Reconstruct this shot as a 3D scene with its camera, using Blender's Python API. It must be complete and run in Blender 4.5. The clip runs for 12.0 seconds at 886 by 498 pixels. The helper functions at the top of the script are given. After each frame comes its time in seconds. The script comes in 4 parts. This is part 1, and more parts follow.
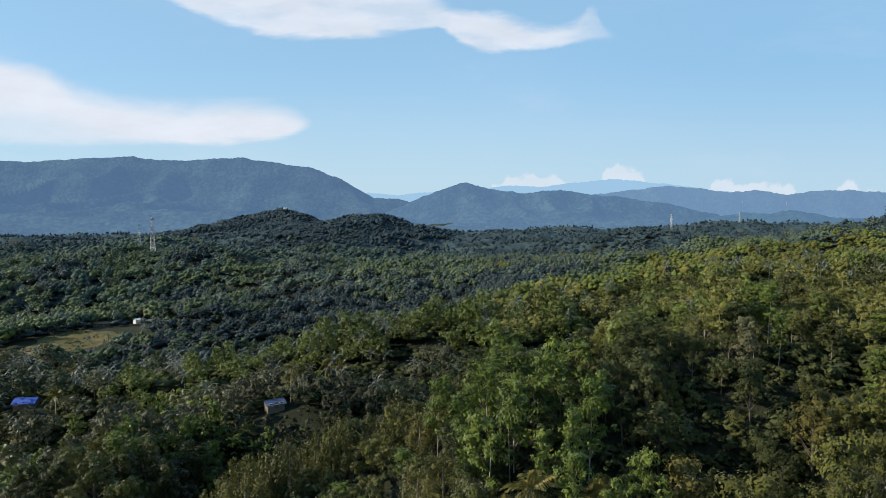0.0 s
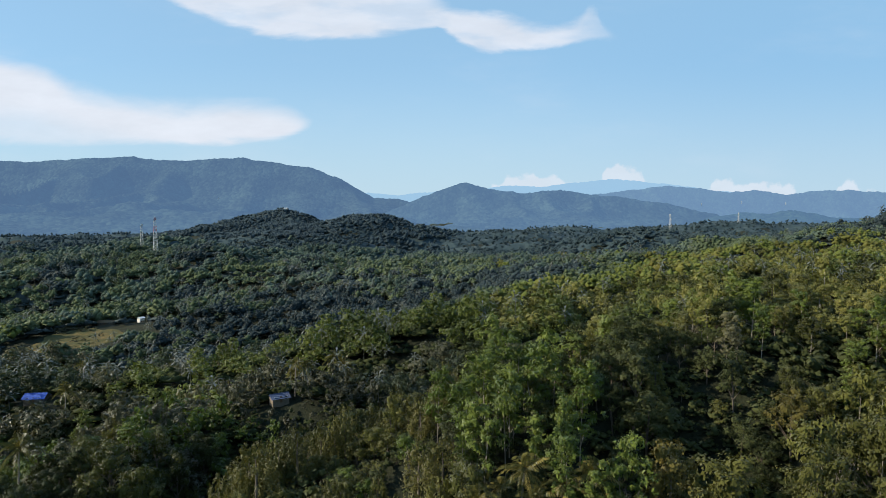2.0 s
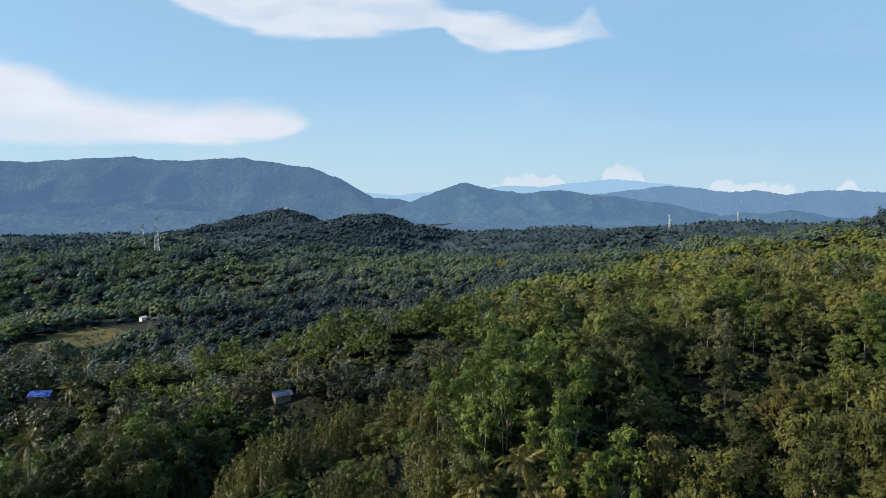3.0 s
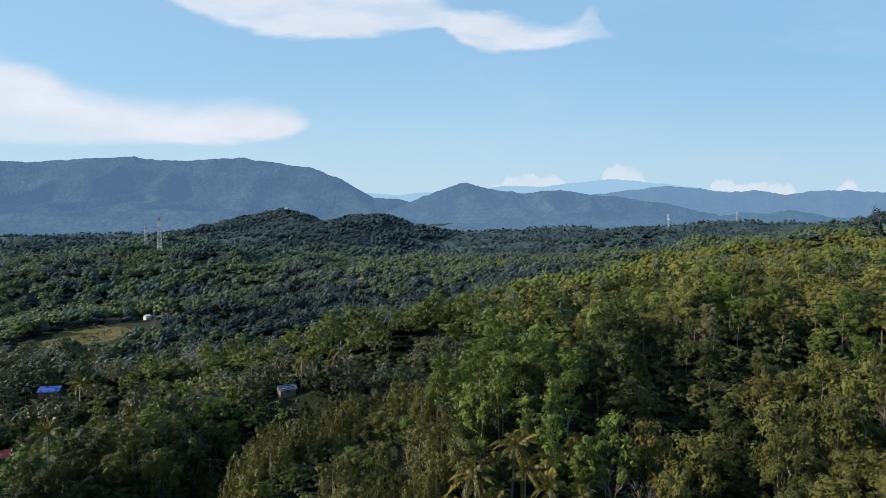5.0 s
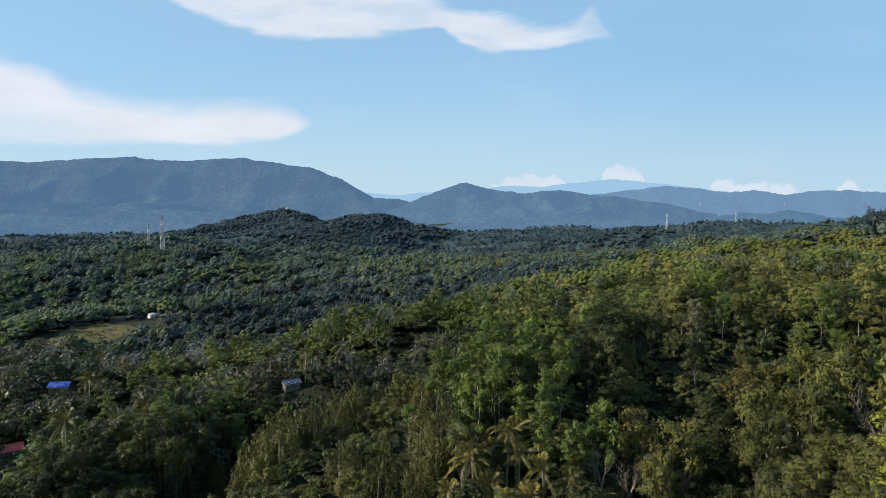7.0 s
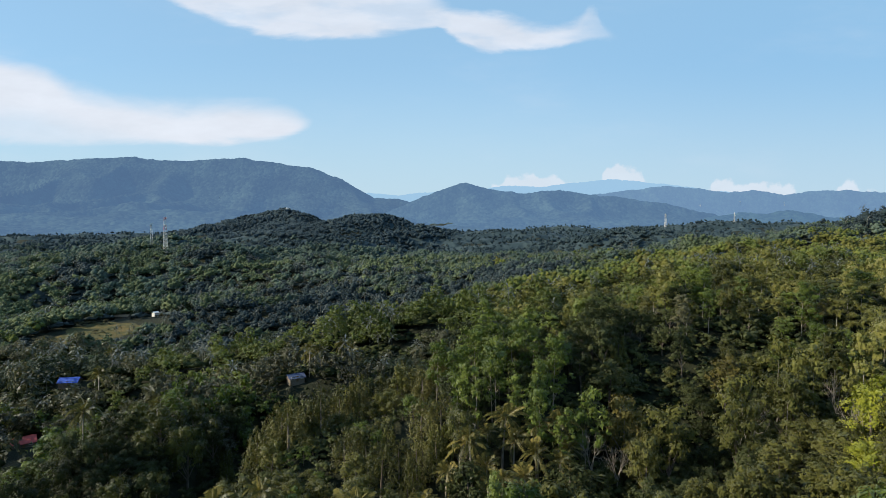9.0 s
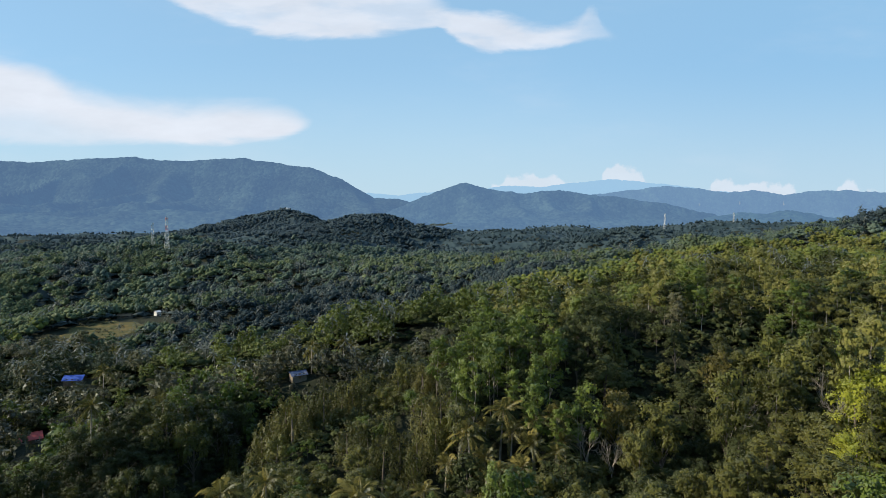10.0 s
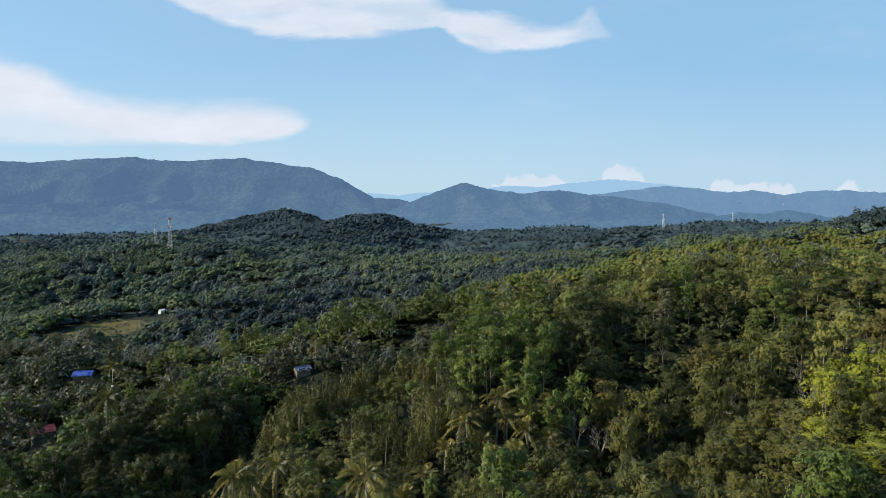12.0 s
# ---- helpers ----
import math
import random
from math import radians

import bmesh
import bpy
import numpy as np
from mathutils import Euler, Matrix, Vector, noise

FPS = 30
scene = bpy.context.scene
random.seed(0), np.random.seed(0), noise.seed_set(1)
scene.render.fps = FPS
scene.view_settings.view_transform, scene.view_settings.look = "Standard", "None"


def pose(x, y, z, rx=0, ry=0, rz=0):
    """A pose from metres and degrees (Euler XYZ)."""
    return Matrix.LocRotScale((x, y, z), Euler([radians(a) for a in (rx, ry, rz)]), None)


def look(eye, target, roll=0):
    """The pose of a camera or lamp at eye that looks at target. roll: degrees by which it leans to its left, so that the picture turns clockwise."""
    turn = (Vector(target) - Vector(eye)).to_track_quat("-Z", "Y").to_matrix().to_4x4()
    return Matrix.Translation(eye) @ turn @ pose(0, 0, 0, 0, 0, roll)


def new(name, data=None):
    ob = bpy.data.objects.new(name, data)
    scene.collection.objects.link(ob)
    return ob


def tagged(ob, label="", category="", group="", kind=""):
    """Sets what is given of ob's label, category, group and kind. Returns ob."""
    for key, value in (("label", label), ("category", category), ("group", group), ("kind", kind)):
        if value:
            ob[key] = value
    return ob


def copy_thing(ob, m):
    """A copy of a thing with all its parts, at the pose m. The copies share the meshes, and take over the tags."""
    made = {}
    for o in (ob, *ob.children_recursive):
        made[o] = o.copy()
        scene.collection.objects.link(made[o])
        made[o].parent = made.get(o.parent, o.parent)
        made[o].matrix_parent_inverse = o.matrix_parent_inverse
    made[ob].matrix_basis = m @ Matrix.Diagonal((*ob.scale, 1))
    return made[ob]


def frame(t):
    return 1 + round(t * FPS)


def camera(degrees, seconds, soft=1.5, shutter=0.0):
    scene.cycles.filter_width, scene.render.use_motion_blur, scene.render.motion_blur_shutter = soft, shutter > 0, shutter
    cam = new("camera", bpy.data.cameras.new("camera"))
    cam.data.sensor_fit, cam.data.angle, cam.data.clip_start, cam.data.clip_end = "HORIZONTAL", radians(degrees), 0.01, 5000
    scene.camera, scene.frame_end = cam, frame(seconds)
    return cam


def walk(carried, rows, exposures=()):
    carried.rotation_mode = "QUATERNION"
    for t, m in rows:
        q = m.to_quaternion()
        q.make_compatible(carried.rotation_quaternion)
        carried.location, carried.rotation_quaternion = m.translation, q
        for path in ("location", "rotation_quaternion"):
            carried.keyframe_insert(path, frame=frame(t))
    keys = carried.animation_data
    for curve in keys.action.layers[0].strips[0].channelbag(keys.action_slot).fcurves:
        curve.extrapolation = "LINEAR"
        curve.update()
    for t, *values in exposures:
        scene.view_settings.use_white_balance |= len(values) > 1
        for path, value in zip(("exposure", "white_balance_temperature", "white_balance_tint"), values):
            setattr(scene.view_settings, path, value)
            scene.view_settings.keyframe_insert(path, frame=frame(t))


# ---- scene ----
# The camera backs away slowly over a wooded ridge, looking out to the mountains.
cam = camera(72.0, 12.0, soft=0.62)
BACK = 42.0


def gone(t):
    """Share of the way covered at t seconds; the flight gathers a little speed."""
    s = t / 12.0
    return s - 0.125 * s * (1 - s)


walk(cam, [(t, pose(0.0158 * BACK * gone(t), -BACK * gone(t), 80.0 - 0.4 * gone(t), 86.66, 0, 0)) for t in range(13)])

# ---- light ----
SUN_AZ, SUN_EL = radians(-103), radians(27)  # from +y, clockwise; low from the side
sun_dir = Vector((math.sin(SUN_AZ) * math.cos(SUN_EL), math.cos(SUN_AZ) * math.cos(SUN_EL), math.sin(SUN_EL)))
sun_data = bpy.data.lights.new("sun", "SUN")
sun_data.energy, sun_data.angle, sun_data.color = 5.0, radians(0.53), (1.0, 0.86, 0.64)
sun = new("sun", sun_data)
sun.matrix_world = look((0, 0, 500), Vector((0, 0, 500)) - sun_dir)
scene.view_settings.exposure = 0.5


class Nodes:
    """A small hand for node trees."""

    def __init__(self, tree):
        self.tree = tree
        tree.nodes.clear()

    def add(self, kind, **given):
        node = self.tree.nodes.new(kind)
        for key, value in given.items():
            if key == "operation":
                node.operation = value
            elif key == "blend_type":
                node.blend_type = value
            elif key == "data_type":
                node.data_type = value
            elif key == "feature":
                node.feature = value
            else:
                raise KeyError(key)
        return node

    def put(self, socket, value):
        if isinstance(value, bpy.types.NodeSocket):
            self.tree.links.new(value, socket)
        else:
            socket.default_value = value

    def math(self, operation, a, b=0.0, c=0.0):
        node = self.add("ShaderNodeMath", operation=operation)
        for socket, value in zip(node.inputs, (a, b, c)):
            self.put(socket, value)
        return node.outputs[0]

    def noise(self, vector, scale, detail=3.0, rough=0.55, distort=0.0):
        node = self.add("ShaderNodeTexNoise")
        self.put(node.inputs["Vector"], vector)
        node.inputs["Scale"].default_value, node.inputs["Detail"].default_value = scale, detail
        node.inputs["Roughness"].default_value, node.inputs["Distortion"].default_value = rough, distort
        return node.outputs["Fac"]

    def ramp(self, fac, stops, smooth=False):
        node = self.add("ShaderNodeValToRGB")
        bar = node.color_ramp
        bar.interpolation = "EASE" if smooth else "LINEAR"
        while len(bar.elements) < len(stops):
            bar.elements.new(0.5)
        for e, (p, c) in zip(bar.elements, stops):
            e.position = p
            e.color = (*c, 1) if len(c) == 3 else c
        self.put(node.inputs[0], fac)
        return node.outputs[0]

    def mix(self, fac, a, b, blend="MIX"):
        node = self.add("ShaderNodeMix", data_type="RGBA", blend_type=blend)
        self.put(node.inputs[0], fac)
        for socket, value in ((node.inputs[6], a), (node.inputs[7], b)):
            self.put(socket, (*value, 1) if isinstance(value, tuple) and len(value) == 3 else value)
        return node.outputs[2]

    def step(self, value, low, high):
        node = self.add("ShaderNodeMapRange")
        node.interpolation_type = "SMOOTHSTEP"
        self.put(node.inputs[0], value)
        self.put(node.inputs[1], low)
        self.put(node.inputs[2], high)
        return node.outputs[0]

    def curve(self, value, points):
        """A curve through points whose coordinates lie in 0..1."""
        node = self.add("ShaderNodeFloatCurve")
        made = node.mapping.curves[0].points
        for i, (x, y) in enumerate(points):
            if i < 2:
                made[i].location = (x, y)
            else:
                made.new(x, y)
        node.mapping.update()
        self.put(node.inputs["Value"], value)
        return node.outputs[0]


def sky():
    world = bpy.data.worlds.new("sky")
    world.use_nodes = True
    scene.world = world
    n = Nodes(world.node_tree)
    tex = n.add("ShaderNodeTexSky")
    tex.sky_type, tex.sun_disc = "NISHITA", False
    tex.sun_elevation, tex.sun_rotation = SUN_EL, SUN_AZ
    tex.altitude, tex.air_density, tex.dust_density, tex.ozone_density = 100, 1.0, 0.0, 2.5
    ray = n.add("ShaderNodeTexCoord").outputs["Generated"]
    part_ = n.add("ShaderNodeSeparateXYZ")
    n.put(part_.inputs[0], ray)
    x, y, z = part_.outputs
    ahead = n.math("MAXIMUM", y, 0.05)
    u, v = n.math("DIVIDE", x, ahead), n.math("DIVIDE", z, ahead)
    flat = n.add("ShaderNodeCombineXYZ")
    n.put(flat.inputs[0], u), n.put(flat.inputs[1], v)
    flat = flat.outputs[0]
    stretch = n.add("ShaderNodeMapping")
    n.put(stretch.inputs["Vector"], flat)
    stretch.inputs["Rotation"].default_value = (0, 0, radians(8))
    stretch.inputs["Scale"].default_value = (1.0, 3.2, 1.0)
    streak = n.noise(stretch.outputs[0], 5.0, 6.0, 0.6, 0.4)
    wisp = n.math("MULTIPLY", n.math("SUBTRACT", streak, 0.5), 0.14)
    # u from -0.8 to 0.8 and v from 0 to 0.4 are laid on 0..1 for the curves
    uu = n.math("MULTIPLY_ADD", n.math("ADD", u, n.math("MULTIPLY", n.math("SUBTRACT", n.noise(flat, 9.0, 5.0, 0.6), 0.5), 0.03)), 0.625, 0.5)
    vv = n.math("MULTIPLY", n.math("ADD", v, n.math("MULTIPLY", wisp, 0.35)), 2.5)
    front = n.step(y, 0.1, 0.3)

    def bank(top, low, soft_top, soft_low):
        t, b = n.curve(uu, top), n.curve(uu, low)
        above = n.step(n.math("SUBTRACT", t, vv), 0.0, soft_top)
        below = n.step(n.math("SUBTRACT", vv, b), 0.0, soft_low)
        return n.math("MULTIPLY", n.math("MULTIPLY", above, below), front)

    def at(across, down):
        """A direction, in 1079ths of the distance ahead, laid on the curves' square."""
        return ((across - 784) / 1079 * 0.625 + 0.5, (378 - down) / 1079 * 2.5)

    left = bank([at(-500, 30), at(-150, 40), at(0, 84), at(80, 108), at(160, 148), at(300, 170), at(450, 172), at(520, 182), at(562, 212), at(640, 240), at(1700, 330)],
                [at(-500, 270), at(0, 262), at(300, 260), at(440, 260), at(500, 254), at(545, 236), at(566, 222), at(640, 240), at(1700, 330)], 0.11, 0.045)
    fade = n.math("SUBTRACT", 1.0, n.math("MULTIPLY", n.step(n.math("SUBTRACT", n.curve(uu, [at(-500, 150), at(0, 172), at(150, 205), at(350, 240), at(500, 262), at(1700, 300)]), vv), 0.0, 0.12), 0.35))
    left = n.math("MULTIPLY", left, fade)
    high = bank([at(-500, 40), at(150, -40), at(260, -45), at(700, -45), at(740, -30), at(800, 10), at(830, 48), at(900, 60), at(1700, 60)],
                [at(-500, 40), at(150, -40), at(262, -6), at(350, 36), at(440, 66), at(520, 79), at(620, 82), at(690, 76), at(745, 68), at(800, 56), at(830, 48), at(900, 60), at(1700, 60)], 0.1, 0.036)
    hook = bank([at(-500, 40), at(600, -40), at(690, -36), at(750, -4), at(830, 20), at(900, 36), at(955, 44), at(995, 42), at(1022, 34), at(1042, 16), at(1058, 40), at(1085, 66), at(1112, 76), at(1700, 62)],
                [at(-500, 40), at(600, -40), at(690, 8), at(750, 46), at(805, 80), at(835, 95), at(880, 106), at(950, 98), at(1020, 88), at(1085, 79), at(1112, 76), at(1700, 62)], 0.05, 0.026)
    hole = n.step(n.noise(stretch.outputs[0], 7.0, 4.0, 0.55), 0.36, 0.6)
    high = n.math("MULTIPLY", high, n.math("MULTIPLY_ADD", hole, 0.3, 0.7))
    hook = n.math("MULTIPLY", hook, n.math("MULTIPLY_ADD", hole, 0.4, 0.6))
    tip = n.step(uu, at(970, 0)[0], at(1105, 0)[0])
    hook = n.math("MULTIPLY", hook, n.math("MULTIPLY_ADD", tip, -0.85, 1.0))
    high = n.math("MAXIMUM", high, hook)
    puff = n.noise(flat, 26.0, 4.0, 0.6)
    vp = n.math("ADD", n.math("MULTIPLY", v, 2.5), n.math("MULTIPLY", n.math("SUBTRACT", puff, 0.5), 0.16))

    def heap(top):
        t = n.curve(uu, top)
        return n.math("MULTIPLY", n.step(n.math("SUBTRACT", t, vp), 0.0, 0.024), front)

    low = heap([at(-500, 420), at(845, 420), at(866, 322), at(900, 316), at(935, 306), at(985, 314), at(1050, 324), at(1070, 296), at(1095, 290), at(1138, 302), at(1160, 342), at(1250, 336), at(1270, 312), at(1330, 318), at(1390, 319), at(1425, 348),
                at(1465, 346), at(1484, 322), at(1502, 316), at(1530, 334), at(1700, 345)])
    veil = n.math("MULTIPLY", n.step(n.noise(stretch.outputs[0], 2.4, 5.0, 0.6), 0.48, 0.8), 0.16)
    cover = n.math("MAXIMUM", n.math("MAXIMUM", n.math("MULTIPLY", left, 0.93), n.math("MULTIPLY", high, 0.85)), n.math("MAXIMUM", n.math("MULTIPLY", low, 0.62), veil))
    bright = n.math("MULTIPLY_ADD", n.noise(stretch.outputs[0], 9.0, 4.0, 0.6), 0.25, 0.86)
    white = n.mix(1.0, (4.75, 5.0, 5.5), bright, "MULTIPLY")
    hazy = n.math("MULTIPLY_ADD", n.step(x, -0.1, 0.6), 0.22, n.math("MULTIPLY_ADD", n.step(z, 0.34, 0.8), -0.22, 0.68))
    clear = n.mix(n.step(x, -0.1, 0.5), (2.15, 3.65, 5.05), (1.75, 3.2, 4.7))
    air = n.mix(hazy, n.mix(1.0, tex.outputs[0], (0.88, 0.98, 1.02), "MULTIPLY"), clear)
    low_air = n.math("MULTIPLY", n.math("SUBTRACT", 1.0, n.step(n.math("ABSOLUTE", v), 0.0, 0.26)), 0.85)
    air = n.mix(low_air, air, (3.05, 4.1, 4.85))
    colour = n.mix(cover, air, white)
    back = n.add("ShaderNodeBackground")
    n.put(back.inputs["Color"], colour)
    back.inputs["Strength"].default_value = 0.12
    n.put(n.add("ShaderNodeOutputWorld").inputs[0], back.outputs[0])


sky()


# ---- materials ----
def leaf_material(name, dark, mid, light, sheen=0.06):
    """Leaves: a tint for each tree or patch, another for each leaf, thin enough to let light through."""
    mat = bpy.data.materials.new(name)
    mat.use_nodes = True
    n = Nodes(mat.node_tree)
    info, geo = n.add("ShaderNodeObjectInfo"), n.add("ShaderNodeNewGeometry")
    cell = n.add("ShaderNodeTexVoronoi")
    n.put(cell.inputs["Vector"], geo.outputs["Position"])
    cell.inputs["Scale"].default_value = 0.12
    sep = n.add("ShaderNodeSeparateColor")
    n.put(sep.inputs[0], cell.outputs["Color"])
    wide = n.noise(geo.outputs["Position"], 0.012, 3.0)
    tint = n.math("ADD", n.math("MULTIPLY", info.outputs["Random"], 0.46), n.math("MULTIPLY", sep.outputs[0], 0.22))
    # broad lighter and darker patches stand in for lit ridges and hollows
    tint = n.math("ADD", tint, n.math("MULTIPLY", n.step(wide, 0.36, 0.64), 0.3))
    tint = n.math("ADD", tint, n.math("MULTIPLY", geo.outputs["Random Per Island"], 0.1))
    colour = n.ramp(tint, [(0.2, dark), (0.56, mid), (0.94, light)])
    mottle = n.noise(geo.outputs["Position"], 2.6, 4.0, 0.7)
    colour = n.mix(0.35, colour, n.ramp(mottle, [(0.34, (0.6, 0.62, 0.62)), (0.66, (1.45, 1.42, 1.3))]), "MULTIPLY")
    lift = n.add("ShaderNodeBump")
    lift.inputs["Strength"].default_value, lift.inputs["Distance"].default_value = 0.5, 0.2
    n.put(lift.inputs["Height"], mottle)
    diffuse, through_leaf, gloss = n.add("ShaderNodeBsdfDiffuse"), n.add("ShaderNodeBsdfTranslucent"), n.add("ShaderNodeBsdfGlossy")
    n.put(diffuse.inputs["Color"], colour)
    n.put(diffuse.inputs["Normal"], lift.outputs[0])
    n.put(through_leaf.inputs["Color"], n.mix(1.0, colour, (1.25, 1.2, 0.45), "MULTIPLY"))
    gloss.inputs["Roughness"].default_value = 0.6
    n.put(gloss.inputs["Color"], (0.8, 0.85, 0.9, 1))
    a, b = n.add("ShaderNodeMixShader"), n.add("ShaderNodeMixShader")
    a.inputs[0].default_value = 0.2
    n.put(a.inputs[1], diffuse.outputs[0]), n.put(a.inputs[2], through_leaf.outputs[0])
    fresnel = n.add("ShaderNodeFresnel")
    fresnel.inputs["IOR"].default_value = 1.35
    n.put(b.inputs[0], n.math("MULTIPLY", fresnel.outputs[0], sheen))
    n.put(b.inputs[1], a.outputs[0]), n.put(b.inputs[2], gloss.outputs[0])
    n.put(n.add("ShaderNodeOutputMaterial").inputs[0], b.outputs[0])
    return mat


def plain_material(name, stops, scale=1.0, rough=0.8, metal=0.0, bump=0.2, spread=0.25):
    """A rough surface whose colour wanders between stops, with grain, and a tint of its own for each object."""
    mat = bpy.data.materials.new(name)
    mat.use_nodes = True
    n = Nodes(mat.node_tree)
    geo, info = n.add("ShaderNodeNewGeometry"), n.add("ShaderNodeObjectInfo")
    wide, fine = n.noise(geo.outputs["Position"], 0.6 * scale, 4.0), n.noise(geo.outputs["Position"], 6.0 * scale, 4.0, 0.65)
    fac = n.math("ADD", n.math("MULTIPLY", wide, 0.6), n.math("MULTIPLY", fine, 0.4))
    fac = n.math("ADD", fac, n.math("MULTIPLY", n.math("SUBTRACT", info.outputs["Random"], 0.5), spread))
    k = len(stops)
    colour = n.ramp(fac, [(0.3 + 0.4 * i / max(1, k - 1), c) for i, c in enumerate(stops)])
    bs = n.add("ShaderNodeBsdfPrincipled")
    n.put(bs.inputs["Base Color"], colour)
    bs.inputs["Roughness"].default_value, bs.inputs["Metallic"].default_value = rough, metal
    bs.inputs["Specular IOR Level"].default_value = 0.25
    lift = n.add("ShaderNodeBump")
    lift.inputs["Strength"].default_value, lift.inputs["Distance"].default_value = bump, 0.3 / scale
    n.put(lift.inputs["Height"], fine)
    n.put(bs.inputs["Normal"], lift.outputs[0])
    n.put(n.add("ShaderNodeOutputMaterial").inputs[0], bs.outputs[0])
    return mat


def hazy_mountain_material(name, forest, air, share):
    """A far wooded slope, the haze of kilometres of air added as blue glow."""
    mat = bpy.data.materials.new(name)
    mat.use_nodes = True
    n = Nodes(mat.node_tree)
    geo = n.add("ShaderNodeNewGeometry")
    pos = geo.outputs["Position"]
    crowns = n.add("ShaderNodeTexVoronoi")
    n.put(crowns.inputs["Vector"], pos)
    crowns.inputs["Scale"].default_value = 0.055
    sep = n.add("ShaderNodeSeparateColor")
    n.put(sep.inputs[0], crowns.outputs["Color"])
    fac = n.math("ADD", n.math("MULTIPLY", n.noise(pos, 0.006, 5.0), 0.75), n.math("MULTIPLY", sep.outputs[0], 0.25))
    high = n.add("ShaderNodeSeparateXYZ")
    n.put(high.inputs[0], pos)
    # paler towards the foot: scrub, and low haze put into the colour
    pale_foot = n.math("SUBTRACT", 1.0, n.step(n.math("ADD", high.outputs[2], n.math("MULTIPLY", n.noise(pos, 0.0022, 4.0, 0.6), 420.0)), 180.0, 500.0))
    fac = n.math("ADD", fac, n.math("MULTIPLY", pale_foot, 0.06))
    colour = n.ramp(fac, [(0.3, tuple(c * 0.4 for c in forest)), (0.5, forest), (0.74, tuple(c * 2.3 for c in forest))])
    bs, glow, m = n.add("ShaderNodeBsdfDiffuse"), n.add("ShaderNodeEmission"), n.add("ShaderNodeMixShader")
    lift = n.add("ShaderNodeBump")
    lift.inputs["Strength"].default_value, lift.inputs["Distance"].default_value = 0.55, 8.0
    n.put(lift.inputs["Height"], n.math("SUBTRACT", 1.0, n.math("MULTIPLY", crowns.outputs["Distance"], 0.9)))
    n.put(bs.inputs["Normal"], lift.outputs[0])
    n.put(bs.inputs["Color"], colour)
    # the slope itself glows in the haze colour, by the given share
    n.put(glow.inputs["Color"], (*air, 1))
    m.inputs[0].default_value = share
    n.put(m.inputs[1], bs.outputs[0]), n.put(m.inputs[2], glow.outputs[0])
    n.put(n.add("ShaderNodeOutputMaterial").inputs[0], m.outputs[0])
    return mat


LEAF = {
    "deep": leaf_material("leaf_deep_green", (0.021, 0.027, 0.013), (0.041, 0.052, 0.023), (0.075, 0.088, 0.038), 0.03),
    "fresh": leaf_material("leaf_fresh_green", (0.042, 0.064, 0.016), (0.078, 0.112, 0.026), (0.136, 0.172, 0.042)),
    "olive": leaf_material("leaf_olive", (0.036, 0.042, 0.014), (0.070, 0.077, 0.025), (0.126, 0.128, 0.039)),
    "gold": leaf_material("leaf_yellow_green", (0.100, 0.118, 0.017), (0.185, 0.212, 0.028), (0.290, 0.298, 0.044)),
    "sage": leaf_material("leaf_sage", (0.044, 0.047, 0.032), (0.081, 0.085, 0.055), (0.146, 0.144, 0.084)),
    # yellow-olive leaves, made paler to hold the sunlight of the ridge
    "sun": leaf_material("leaf_sunlit_olive", (0.087, 0.095, 0.028), (0.137, 0.142, 0.042), (0.203, 0.199, 0.063)),
    "rust": leaf_material("leaf_rusty", (0.05, 0.048, 0.018), (0.1, 0.092, 0.03), (0.155, 0.135, 0.045)),
    # blue distance haze is put into the next three leaf colours
    "far": leaf_material("leaf_far_haze", (0.026, 0.045, 0.055), (0.047, 0.074, 0.088), (0.078, 0.111, 0.118), 0.08),
    "haze": leaf_material("leaf_middle_haze", (0.040, 0.060, 0.054), (0.069, 0.101, 0.085), (0.110, 0.152, 0.119), 0.08),
    "grove": leaf_material("leaf_hazy_palm_grove", (0.040, 0.050, 0.048), (0.073, 0.086, 0.080), (0.123, 0.136, 0.121), 0.1),
    # the next two hold valley shade, with some blue haze
    "shade": leaf_material("leaf_valley_shade", (0.029, 0.046, 0.054), (0.049, 0.071, 0.079), (0.077, 0.103, 0.110), 0.08),
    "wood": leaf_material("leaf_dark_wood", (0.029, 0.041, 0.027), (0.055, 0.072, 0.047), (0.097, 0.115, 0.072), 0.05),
    # a lit copy of the fresh green, for the sunny bands
    "lime": leaf_material("leaf_lit_green", (0.056, 0.076, 0.020), (0.098, 0.124, 0.034), (0.158, 0.184, 0.052)),
    # distance haze is put into these two colours as well
    "hill": leaf_material("leaf_hill_haze", (0.028, 0.046, 0.059), (0.048, 0.073, 0.089), (0.077, 0.106, 0.116), 0.08),
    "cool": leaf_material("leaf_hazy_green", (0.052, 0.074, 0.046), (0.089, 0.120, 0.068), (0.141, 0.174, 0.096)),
    "dull": leaf_material("leaf_dull_olive", (0.033, 0.036, 0.014), (0.062, 0.065, 0.025), (0.108, 0.106, 0.038)),
    "palm": leaf_material("leaf_palm", (0.050, 0.054, 0.018), (0.105, 0.102, 0.034), (0.215, 0.180, 0.058), 0.1),
}
BARK = plain_material("bark_grey", [(0.04, 0.034, 0.028), (0.09, 0.078, 0.064), (0.15, 0.132, 0.11)], 1.5)
PALE_BARK = plain_material("bark_pale", [(0.12, 0.108, 0.09), (0.22, 0.2, 0.17), (0.32, 0.295, 0.26)], 1.5)
